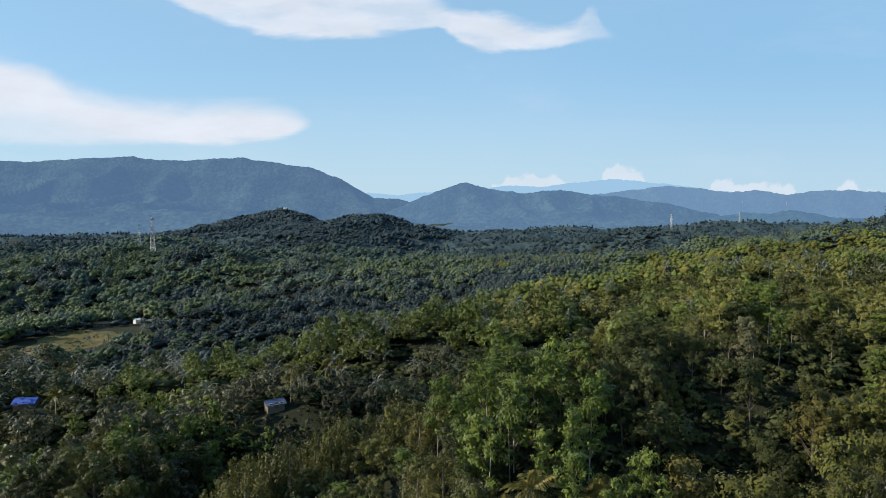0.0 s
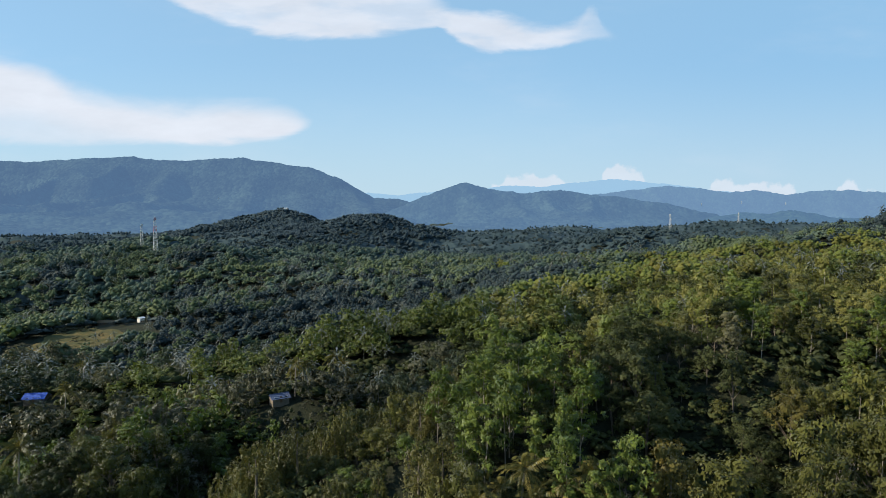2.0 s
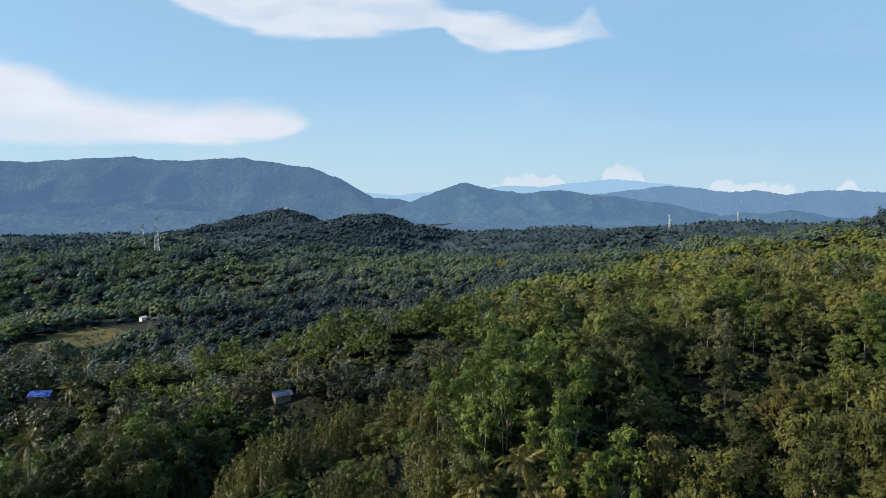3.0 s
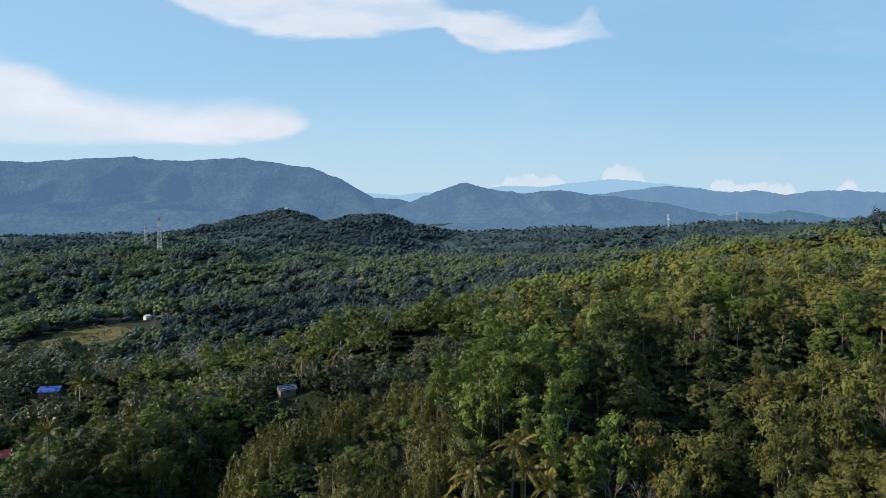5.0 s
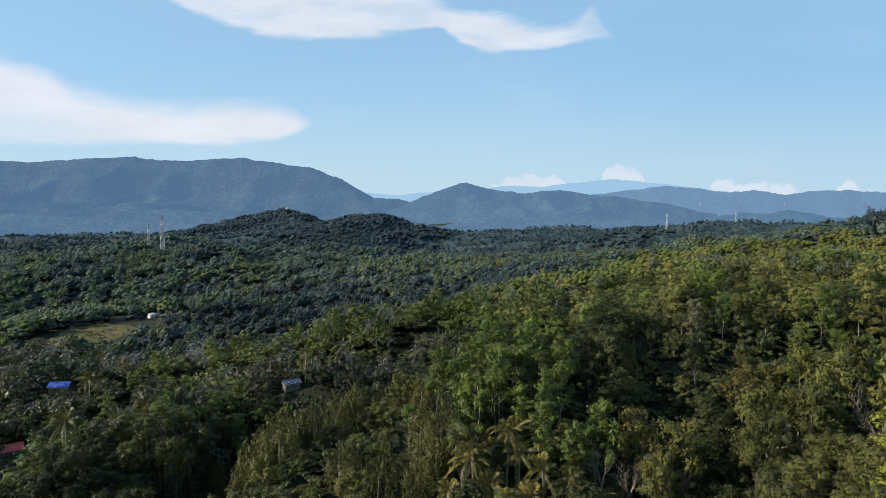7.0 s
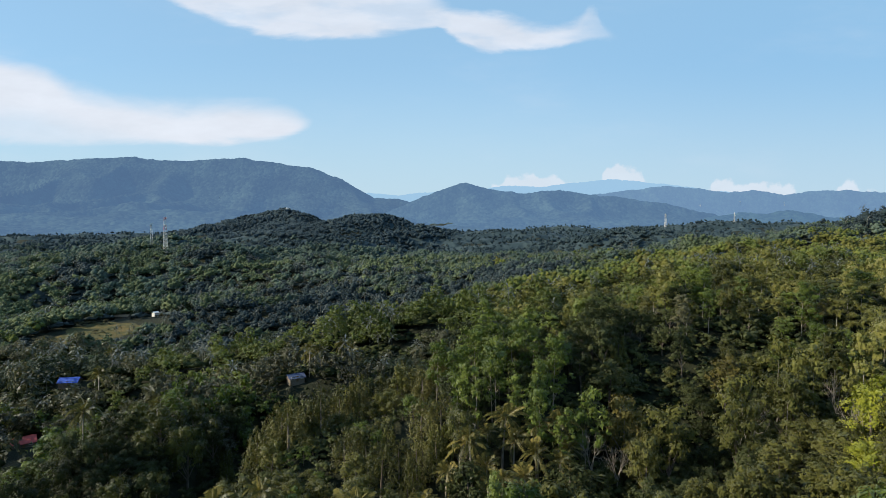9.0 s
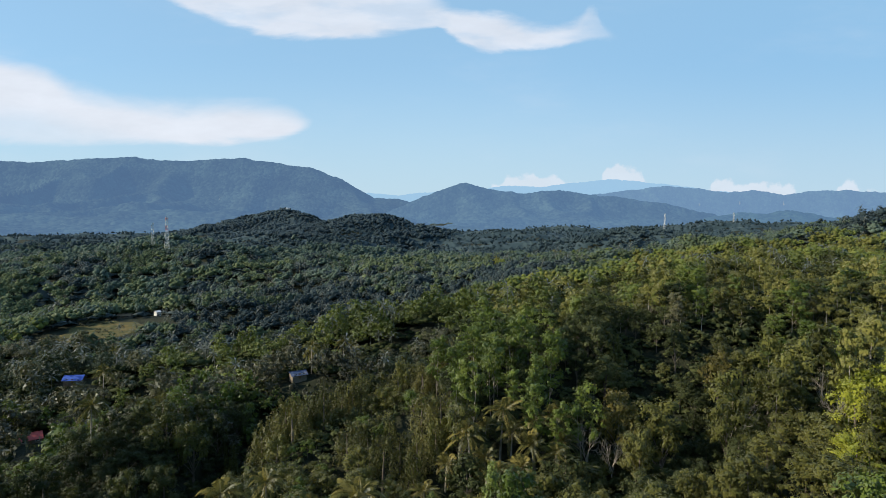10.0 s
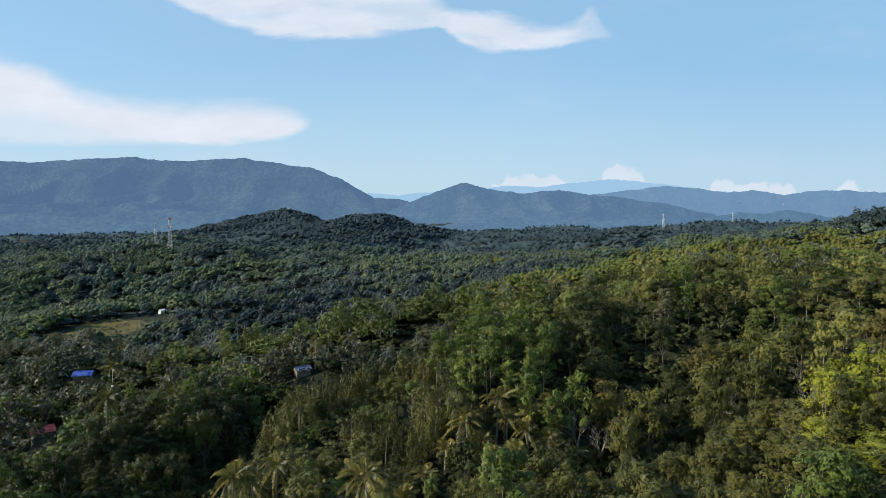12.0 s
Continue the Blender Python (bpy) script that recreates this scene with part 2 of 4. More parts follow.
WHITE_BARK = plain_material("bark_white", [(0.12, 0.11, 0.095), (0.22, 0.205, 0.18), (0.34, 0.325, 0.29)], 1.5)
# near-black: the shade beneath the trees is put into the colour
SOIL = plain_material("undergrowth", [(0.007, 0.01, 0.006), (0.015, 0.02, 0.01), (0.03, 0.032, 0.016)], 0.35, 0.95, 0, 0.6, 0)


# ---- meshes ----
def mesh_of(name, verts, faces, material, smooth=False):
    """A mesh from arrays: faces is a list of index arrays, three or four wide."""
    data = bpy.data.meshes.new(name)
    verts = np.asarray(verts, np.float32)
    faces = [np.asarray(f, np.int32) for f in faces if len(f)]
    loops = np.concatenate([f.ravel() for f in faces])
    sizes = np.concatenate([np.full(len(f), f.shape[1], np.int32) for f in faces])
    starts = np.concatenate([[0], np.cumsum(sizes)[:-1]]).astype(np.int32)
    data.vertices.add(len(verts)), data.loops.add(len(loops)), data.polygons.add(len(sizes))
    data.vertices.foreach_set("co", verts.ravel())
    data.loops.foreach_set("vertex_index", loops)
    data.polygons.foreach_set("loop_start", starts)
    data.polygons.foreach_set("loop_total", sizes)
    data.polygons.foreach_set("use_smooth", np.full(len(sizes), smooth))
    data.materials.append(material)
    data.update(calc_edges=True)
    return data


def bm_mesh(name, bm, material):
    data = bpy.data.meshes.new(name)
    bm.to_mesh(data)
    bm.free()
    data.materials.append(material)
    return data


def part(name, data, parent, label=""):
    ob = new(name, data)
    ob.parent = parent
    return tagged(ob, label)


class Shape:
    """Loose arrays of vertices, triangles and quads that grow piece by piece."""

    def __init__(self):
        self.v, self.t, self.q, self.count = [], [], [], 0

    def add(self, verts, tris=(), quads=()):
        if len(tris):
            self.t.append(np.asarray(tris) + self.count)
        if len(quads):
            self.q.append(np.asarray(quads) + self.count)
        self.v.append(np.asarray(verts, float))
        self.count += len(verts)

    def arrays(self):
        v = np.concatenate(self.v)
        t = np.concatenate(self.t) if self.t else np.zeros((0, 3), int)
        q = np.concatenate(self.q) if self.q else np.zeros((0, 4), int)
        return v, t, q

    def mesh(self, name, material, smooth=False):
        v, t, q = self.arrays()
        return mesh_of(name, v, [t, q], material, smooth)


def ball(rings, sides):
    v = [(0, 0, 1)]
    for i in range(1, rings):
        a = math.pi * i / rings
        v += [(math.sin(a) * math.cos(2 * math.pi * (j + 0.5 * i) / sides), math.sin(a) * math.sin(2 * math.pi * (j + 0.5 * i) / sides), math.cos(a)) for j in range(sides)]
    v.append((0, 0, -1))
    tris, last = [], len(v) - 1
    for j in range(sides):
        k = (j + 1) % sides
        tris.append((0, 1 + j, 1 + k))
        tris.append((last, last - sides + k, last - sides + j))
        for i in range(rings - 2):
            a, b = 1 + i * sides, 1 + (i + 1) * sides
            tris += [(a + j, b + j, b + k), (a + j, b + k, a + k)]
    return np.array(v), np.array(tris)


def tube(shape, points, radii, sides=6):
    """A tapered limb through points."""
    points = np.asarray(points, float)
    rows = []
    for i, (p, r) in enumerate(zip(points, radii)):
        d = points[min(i + 1, len(points) - 1)] - points[max(i - 1, 0)]
        d /= np.linalg.norm(d) + 1e-9
        side = np.cross(d, (0.3, 0.9, 0.1))
        side /= np.linalg.norm(side) + 1e-9
        other = np.cross(d, side)
        a = np.arange(sides) * 2 * math.pi / sides
        rows.append(p + r * (np.cos(a)[:, None] * side + np.sin(a)[:, None] * other))
    quads = [(i * sides + j, i * sides + (j + 1) % sides, (i + 1) * sides + (j + 1) % sides, (i + 1) * sides + j) for i in range(len(points) - 1) for j in range(sides)]
    shape.add(np.concatenate(rows), (), quads)


def kites(shape, centre, along, side, length, width):
    """Leaf sprays: kite-shaped blades with their stalk end at one corner."""
    n = len(centre)
    length, width = np.broadcast_to(length, n)[:, None], np.broadcast_to(width, n)[:, None]
    v = np.empty((n, 4, 3))
    v[:, 0], v[:, 2] = centre - along * length * 0.5, centre + along * length * 0.5
    v[:, 1], v[:, 3] = centre + side * width * 0.5 + along * length * 0.08, centre - side * width * 0.5 + along * length * 0.08
    shape.add(v.reshape(-1, 3), (), np.arange(4 * n).reshape(n, 4))


def unit(a):
    return a / (np.linalg.norm(a, axis=-1, keepdims=True) + 1e-9)


def foliage(shape, rng, lobes, leaves, size, core=0.66, rings=4, sides=6, droop=0.0, loose=0.27, sprays=0):
    """Leaf sprays over a heap of lobes (x, y, z, rx, ry, rz), each round a rough dark heart."""
    lobes = np.asarray(lobes, float)
    bv, bt = ball(rings, sides)
    for lobe in () if sprays else lobes:
        knob = 1 + 0.3 * np.sin(bv @ rng.normal(scale=2.6, size=(3, 2)) + rng.uniform(0, 6, 2)).mean(1)
        shape.add(lobe[:3] + bv * lobe[3:] * core * (knob * rng.uniform(0.86, 1.12, len(bv)))[:, None], bt)
    weight = (lobes[:, 3] * lobes[:, 4] + lobes[:, 3] * lobes[:, 5]) ** 1.0
    pick = rng.choice(len(lobes), leaves, p=weight / weight.sum())
    d = unit(rng.normal(size=(leaves, 3)))
    d[:, 2] = np.where(d[:, 2] < -0.45, -d[:, 2], d[:, 2])
    c, r = lobes[pick, :3], lobes[pick, 3:]
    p = c + d * r * rng.uniform(0.68, 1.14, (leaves, 1))
    if sprays:
        # leaves gather in small sprays with gaps between them
        head = rng.integers(0, sprays, leaves)
        c, r, d = c[head], r[head], d[head]
        spread = rng.normal(size=(leaves, 3))
        p = p[head] + spread * r * (0.13, 0.13, 0.1)
        d = unit(d + 0.28 * spread)
        # broad inner leaves close the heart of each lobe
        inner = np.arange(leaves) % 3 == 0
        p[inner] = (c + d * r * rng.uniform(0.55, 0.72, (leaves, 1)))[inner]
    gap = np.linalg.norm((p[:, None] - lobes[None, :, :3]) / lobes[None, :, 3:], axis=2)
    keep = (gap > (0.5 if sprays else 0.66)).all(1)
    p, d, r = p[keep], d[keep], r[keep]
    n = len(p)
    normal = unit(d / r * r.mean() + rng.normal(scale=loose, size=(n, 3)) + (0, 0, 0.18))
    along = unit(np.cross(normal, rng.normal(size=(n, 3))) + (0, 0, -droop))
    side = unit(np.cross(normal, along))
    s = size * rng.uniform(0.65, 1.4, n)
    if sprays:
        s = np.where(inner[keep], 1.75 * s, s)
    kites(shape, p, along, side, s * 1.25, s * 0.62)


def broad_lobes(rng, height, radius, count, base=0.35):
    lobes = [(0, 0, height * 0.62, radius * 0.62, radius * 0.62, height * (0.9 - base) * 0.45)]
    for i in range(count):
        a = 2.4 * i + rng.uniform(-0.5, 0.5)
        k = (i + 0.5) / count
        z = height * (base + 0.08 + (0.93 - base - 0.12) * k)
        reach = radius * math.sqrt(max(0.05, 1 - (1.7 * k - 0.75) ** 2)) * rng.uniform(0.55, 0.8)
        w = radius * rng.uniform(0.3, 0.46)
        lobes.append((reach * math.cos(a), reach * math.sin(a), z, w, w, w * rng.uniform(0.65, 0.9)))
    return lobes


def trunk_of(shape, rng, height, radius, limbs, lobes, sides=6, tip_at=0.72):
    lean = rng.normal(scale=0.03 * height, size=2)
    tube(shape, [(0, 0, -1.0), (lean[0] * 0.3, lean[1] * 0.3, height * 0.3), (lean[0], lean[1], height * 0.55), (lean[0], lean[1], height * tip_at)], [radius * 1.25, radius, radius * 0.7, radius * 0.2], sides)
    for lobe in lobes[1:1 + limbs]:
        tip = np.array(lobe[:3])
        foot = np.array((lean[0] * 0.6, lean[1] * 0.6, max(height * 0.25, tip[2] - np.linalg.norm(tip[:2]) * 1.1)))
        tube(shape, [foot, foot * 0.45 + tip * 0.55 + (0, 0, 0.15), tip], [radius * 0.5, radius * 0.3, radius * 0.1], 4)


# ---- the lie of the land ----
def lattice(ix, iy):
    h = np.sin(ix * 127.1 + iy * 311.7) * 43758.5453
    return h - np.floor(h)


def value_noise(x, y):
    ix, iy = np.floor(x), np.floor(y)
    fx, fy = x - ix, y - iy
    fx, fy = fx * fx * (3 - 2 * fx), fy * fy * (3 - 2 * fy)
    a, b, c, d = lattice(ix, iy), lattice(ix + 1, iy), lattice(ix, iy + 1), lattice(ix + 1, iy + 1)
    return (a + (b - a) * fx) * (1 - fy) + (c + (d - c) * fx) * fy


def fbm(x, y, size, octaves=4):
    total, weight = 0.0, 1.0
    for i in range(octaves):
        total = total + weight * (value_noise(x / size + 17.3 * i, y / size - 9.1 * i) - 0.5)
        size, weight = size / 2.03, weight * 0.5
    return total


# hills: centre x, y, spread across, spread ahead, height
NEAR_HILLS = [(104, 128, 70, 26, 50), (75, 8, 70, 42, 33), (4, 108, 34, 24, 20), (10, -10, 60, 60, 14), (-54, 140, 10, 30, -21), (-92, 176, 12, 22, 10), (-63, 97, 9, 26, -16), (-77, 122, 13, 32, 13), (-64, 122, 11, 30, 8), (46, 96, 10, 12, -11), (88, 66, 26, 20, 24), (-36, 100, 11, 18, 8)]
VALLEY_HILLS = [(15, 245, 60, 60, 15), (440, 530, 130, 110, 61), (230, 290, 110, 100, 30), (70, 540, 110, 110, 25), (-320, 655, 150, 85, 28), (150, 400, 120, 100, 20), (-115, 252, 34, 13, 9), (-60, 264, 36, 13, 8), (-8, 254, 34, 16, 7), (-80, 335, 100, 34, -12), (-80, 205, 50, 22, -5), (60, 200, 40, 18, -9), (30, 420, 80, 30, -6), (-20, 345, 60, 18, 4), (-235, 400, 90, 90, -7), (-190, 215, 70, 60, -9), (178, 455, 52, 60, -15), (-55, 195, 17, 15, 21.5), (-172, 254, 22, 16, 8.5)]
FAR_HILLS = [(-455, 1720, 120, 130, 74), (-650, 1650, 130, 160, 22), (-195, 1480, 95, 120, 42), (-300, 1600, 45, 150, -10), (-330, 1380, 120, 120, 4), (-560, 1250, 160, 150, 8), (20, 1750, 220, 200, 8), (480, 1230, 200, 110, 33), (950, 1860, 280, 140, 34), (150, 1500, 200, 160, 14)]


# ridges: centre x, y, half length, half width, bearing of the crest from the x axis in degrees, height
RIDGES = [(-100, 600, 100, 17, 26, 15), (-140, 445, 50, 13, 28, 9), (-330, 760, 90, 20, 30, 14), (-20, 350, 50, 13, 30, 7), (-290, 560, 60, 15, 32, 10), (90, 760, 110, 20, 24, 12), (-130, 900, 130, 24, 26, 15)]


def land(x, y):
    x, y = np.asarray(x, float), np.asarray(y, float)
    z = np.zeros(np.broadcast(x, y).shape)
    for cx, cy, sx, sy, h in NEAR_HILLS + VALLEY_HILLS + FAR_HILLS:
        z = z + h * np.exp(-0.5 * ((x - cx) / sx) ** 2 - 0.5 * ((y - cy) / sy) ** 2)
    for cx, cy, along, wide, turn, h in RIDGES:
        c, d = math.cos(radians(turn)), math.sin(radians(turn))
        z = z + h * np.exp(-0.5 * (((x - cx) * c + (y - cy) * d) / along) ** 2 - 0.5 * (((y - cy) * c - (x - cx) * d) / wide) ** 2)
    far = np.clip((np.hypot(x, y) - 150) / 500, 0, 1)
    z = z - 7 * np.clip((y - 900) / 500, 0, 1) * np.clip((-x - 450) / 300, 0, 1)
    wide = np.clip((np.hypot(x, y) - 620) / 300, 0, 1)
    z = z + wide * (fbm(x * 0.7 - 500, y, 330, 3) * 26)
    mid = np.clip((np.hypot(x, y) - 330) / 150, 0, 1)
    z = z + mid * fbm(x * 0.7 + 40, y * 1.5 - 700, 105, 2) * 19
    z = z + fbm(x, y, 60, 3) * 5 + far * (fbm(x + 300, y, 240, 3) * 15 + (0.25 - np.abs(fbm(x - 90, y * 1.5, 150, 3))) * 14)
    level = np.exp(-((x + 244) / 46) ** 4 - ((y - 395) / 50) ** 4)  # the terraced field
    return z + level * (-4.0 + 0.05 * (y - 395) - z)


def ground():
    front = np.radians(np.linspace(-48, 48, 260))
    rest = np.radians(np.linspace(48, 312, 120))[1:-1]
    angle = np.concatenate([front, rest])
    reach = np.concatenate([[0.5], np.geomspace(6, 5600, 150)])
    a, r = np.meshgrid(angle, reach)
    x, y = r * np.sin(a), -40 + r * np.cos(a)
    v = np.stack([x, y, land(x, y)], -1).reshape(-1, 3)
    m = len(angle)
    i, j = np.meshgrid(np.arange(len(reach) - 1), np.arange(m), indexing="ij")
    k = (j + 1) % m
    quads = np.stack([i * m + j, (i + 1) * m + j, (i + 1) * m + k, i * m + k], -1).reshape(-1, 4)[:, ::-1]
    tagged(new("ground", mesh_of("ground", v, [quads], SOIL, True)), "undergrowth and soil under the forest, the trees' shade put into the colour", "ground", "", "structure")


ground()


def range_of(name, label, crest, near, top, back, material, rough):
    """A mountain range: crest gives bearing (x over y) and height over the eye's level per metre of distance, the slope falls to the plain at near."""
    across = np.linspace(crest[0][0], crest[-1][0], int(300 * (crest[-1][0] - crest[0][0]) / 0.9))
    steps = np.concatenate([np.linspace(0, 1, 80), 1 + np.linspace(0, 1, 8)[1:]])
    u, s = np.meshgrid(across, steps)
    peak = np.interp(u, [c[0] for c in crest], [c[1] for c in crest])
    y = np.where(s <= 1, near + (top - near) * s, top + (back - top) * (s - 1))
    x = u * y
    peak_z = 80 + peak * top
    spur = np.abs(fbm(x, y * 0.4, 620, 3)) * 2.0
    rise = np.where(s <= 1, np.clip(s, 0, 1) ** 1.02, 1 - 0.6 * (s - 1))
    inner = np.clip((s - 0.12) / 0.88, 0, 1)
    body = 6 * inner ** 2 * (1 - inner)
    z = peak_z * rise - body * rough * (0.25 + spur) * np.clip(peak_z, 0, 400) / 300 * 2.2 + fbm(x, y, 90, 3) * 10 * np.clip(s * 4, 0, 1)
    z += value_noise(x / 13, y / 13) * 7 - 6
    z += fbm(x + 70, y * 0.7, 280, 4) * 70 * np.clip(s * 6, 0, 1) * np.clip(1 - s, 0, 1) ** 1.5
    z = np.where(s == 0, -30, z)
    v = np.stack([x, y, z], -1).reshape(-1, 3)
    m = len(across)
    i, j = np.meshgrid(np.arange(len(steps) - 1), np.arange(m - 1), indexing="ij")
    quads = np.stack([i * m + j, i * m + j + 1, (i + 1) * m + j + 1, (i + 1) * m + j], -1).reshape(-1, 4)
    tagged(new(name, mesh_of(name, v, [quads], material, True)), label, "mountain", "mountains", "structure")


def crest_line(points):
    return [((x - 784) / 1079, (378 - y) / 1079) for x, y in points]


# each range has its distance haze mixed into the surface as emission
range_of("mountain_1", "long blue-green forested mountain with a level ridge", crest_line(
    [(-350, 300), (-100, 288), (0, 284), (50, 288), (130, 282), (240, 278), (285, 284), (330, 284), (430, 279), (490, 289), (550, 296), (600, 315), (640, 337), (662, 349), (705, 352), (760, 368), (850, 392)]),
    1950, 4400, 4800, hazy_mountain_material("hazy_forest_near", (0.03, 0.046, 0.036), (0.112, 0.208, 0.375), 0.52), 190)
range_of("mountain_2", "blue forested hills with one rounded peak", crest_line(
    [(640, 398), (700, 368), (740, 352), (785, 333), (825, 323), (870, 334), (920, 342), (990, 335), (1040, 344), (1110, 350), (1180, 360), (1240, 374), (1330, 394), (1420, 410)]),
    2900, 3850, 4050, hazy_mountain_material("hazy_forest_mid", (0.03, 0.046, 0.036), (0.118, 0.222, 0.395), 0.55), 130)
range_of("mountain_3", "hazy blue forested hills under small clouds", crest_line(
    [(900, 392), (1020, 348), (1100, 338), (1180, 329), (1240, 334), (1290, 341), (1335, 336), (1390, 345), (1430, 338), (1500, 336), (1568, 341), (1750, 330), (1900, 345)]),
    4060, 4720, 4800, hazy_mountain_material("hazy_forest_far", (0.03, 0.05, 0.032), (0.162, 0.282, 0.465), 0.68), 110)
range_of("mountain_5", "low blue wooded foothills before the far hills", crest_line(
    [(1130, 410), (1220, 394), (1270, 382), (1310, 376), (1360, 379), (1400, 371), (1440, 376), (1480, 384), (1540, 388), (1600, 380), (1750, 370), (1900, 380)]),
    3100, 3600, 3800, hazy_mountain_material("hazy_foothill", (0.03, 0.052, 0.03), (0.112, 0.215, 0.385), 0.57), 60)
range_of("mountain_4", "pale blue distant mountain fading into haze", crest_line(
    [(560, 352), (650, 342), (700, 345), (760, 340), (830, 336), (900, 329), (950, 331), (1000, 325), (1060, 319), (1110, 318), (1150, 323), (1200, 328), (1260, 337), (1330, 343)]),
    4740, 4860, 4880, hazy_mountain_material("mountain_haze", (0.03, 0.05, 0.04), (0.27, 0.44, 0.61), 0.9), 8)


# ---- trees ----
def broad_tree(seed, height, radius, lobes, leaves, size, leaf, kind_name="broadleaf_tree", base=0.35):
    rng = np.random.default_rng(seed)
    heap = broad_lobes(rng, height, radius, lobes, base)
    crown, trunk = Shape(), Shape()
    foliage(crown, rng, heap, leaves, size, sprays=leaves // 16)
    trunk_of(trunk, rng, height, 0.018 * height, 5, heap)
    return kind_name, crown.mesh("crown", LEAF[leaf], True), trunk.mesh("trunk", BARK, True)


def slender_tree(seed, height, leaf):
    """A narrow, pointed crown of drooping sprays down to a third of its height."""
    rng = np.random.default_rng(seed)
    heap = []
    for i in range(28):
        k = (i + 0.5) / 28
        w = height * (0.2 * (1 - k) ** 0.6 + 0.045) * rng.uniform(0.7, 1.25)
        a = 2.4 * i + rng.uniform(-0.5, 0.5)
        heap.append((w * 0.8 * math.cos(a), w * 0.8 * math.sin(a), height * (0.18 + 0.76 * k), w * 0.42, w * 0.42, w * 0.95))
    crown, trunk = Shape(), Shape()
    foliage(crown, rng, heap, 3600, 0.22, droop=0.3, loose=0.4, sprays=260)
    trunk_of(trunk, rng, height, 0.016 * height, 0, heap)
    return "slender_tree", crown.mesh("crown", LEAF[leaf], True), trunk.mesh("trunk", BARK, True)


def tiered_tree(seed, height, radius, leaf, name="tiered_tree", low=0.42, count=13, leaves=2500, bark=None):
    """A tall trunk that forks into spreading, flat-topped tiers."""
    rng = np.random.default_rng(seed)
    heap = [(0, 0, height * 0.9, radius * 0.46, radius * 0.46, height * 0.07)]
    side, lean = rng.uniform(0, 6.28), rng.uniform(0.1, 0.3) * radius
    for i in range(count):
        a, k = 2.4 * i + rng.uniform(-0.6, 0.6), (i + 0.5) / count
        reach = radius * (0.9 - 0.5 * k * k) * rng.uniform(0.35, 1.0) * (1 + 0.25 * math.cos(a - side))
        w = radius * rng.uniform(0.27, 0.5)
        z = height * (low + (0.95 - low) * k) + rng.uniform(-0.05, 0.05) * height
        heap.append((reach * math.cos(a) + lean * math.cos(side), reach * math.sin(a) + lean * math.sin(side), z, w, w * rng.uniform(0.8, 1.2), w * rng.uniform(0.5, 0.85)))
    crown, trunk = Shape(), Shape()
    foliage(crown, rng, heap, leaves, 0.3, droop=0.2, sprays=leaves // 16)
    trunk_of(trunk, rng, height, 0.0085 * height, 3, heap)
    return name, crown.mesh("crown", LEAF[leaf], True), trunk.mesh("trunk", bark or WHITE_BARK, True)


def frond(shape, rng, foot, bearing, rise, length, sag):
    out = np.array((math.cos(bearing), math.sin(bearing), 0.0))
    s = np.linspace(0, 1, 9)
    spine = foot + out * (length * (s * math.cos(rise) * (1 - 0.18 * s)))[:, None]
    spine[:, 2] += length * (s * math.sin(rise) - sag * s * s)
    tube(shape, spine, 0.06 * (1 - s) + 0.012, 3)
    across = np.array((-out[1], out[0], 0.0))
    tang = unit(np.gradient(spine, axis=0))
    for sign in (-1, 1):
        k = np.linspace(0.1, 0.99, 21)
        c = np.stack([np.interp(k, s, spine[:, i]) for i in range(3)], 1)
        t = np.stack([np.interp(k, s, tang[:, i]) for i in range(3)], 1)
        reach = length * 0.21 * np.sin(math.pi * (0.16 + 0.8 * k)) ** 0.7
        along = unit(sign * across * 0.85 + t * 0.5 + (0, 0, -0.5) + rng.normal(scale=0.08, size=c.shape))
        kites(shape, c + along * reach[:, None] * 0.5, along, unit(t + (0, 0, 0.2)), reach * rng.uniform(0.75, 1.1, 21), length * 0.034)


def palm_tree(seed, height, fronds=20, length=4.2):
    """A leaning stem, a heart of nuts and young leaves, and the fronds one by one."""
    rng = np.random.default_rng(seed)
    crown, trunk, leaves = Shape(), Shape(), []
    bend = rng.normal(scale=0.09 * height, size=2)
    k = np.linspace(0, 1, 8)
    line = np.stack([bend[0] * k ** 2, bend[1] * k ** 2, -1 + (height + 1) * k], 1)
    tube(trunk, line, 0.24 - 0.1 * k, 7)
    for i in range(fronds):
        leaf = Shape()
        frond(leaf, rng, line[-1], 2.4 * i + rng.uniform(-0.2, 0.2), radians(80 - 105 * (i + 0.5) / fronds + rng.uniform(-14, 14)), length * rng.uniform(0.7, 1.15), rng.uniform(0.4, 0.72))
        leaves.append(leaf.mesh("frond", LEAF["palm"]))
    bv, bt = ball(4, 6)
    for i in range(5):
        a = i * 1.26
        crown.add(line[-1] + np.array((0.3 * math.cos(a), 0.3 * math.sin(a), -0.35)) + bv * 0.19, bt)
    frond(crown, rng, line[-1], rng.uniform(0, 6), radians(86), length * 0.5, 0.1)
    return "coconut_palm", crown.mesh("crown", LEAF["palm"]), trunk.mesh("trunk", PALE_BARK, True), leaves


def bare_limbs(shape, rng, foot, way, length, radius, depth):
    tip = foot + way * length
    mid = foot + way * length * 0.5 + rng.normal(scale=0.05 * length, size=3)
    tube(shape, [foot, mid, tip], [radius, radius * 0.8, radius * 0.55], 5 if depth > 2 else 3)
    if depth:
        for i in range(3):
            turn = unit(way * 1.1 + rng.normal(scale=0.55, size=3) + (0, 0, 0.25))
            bare_limbs(shape, rng, tip if i else mid, turn, length * rng.uniform(0.55, 0.78), radius * 0.55, depth - 1)


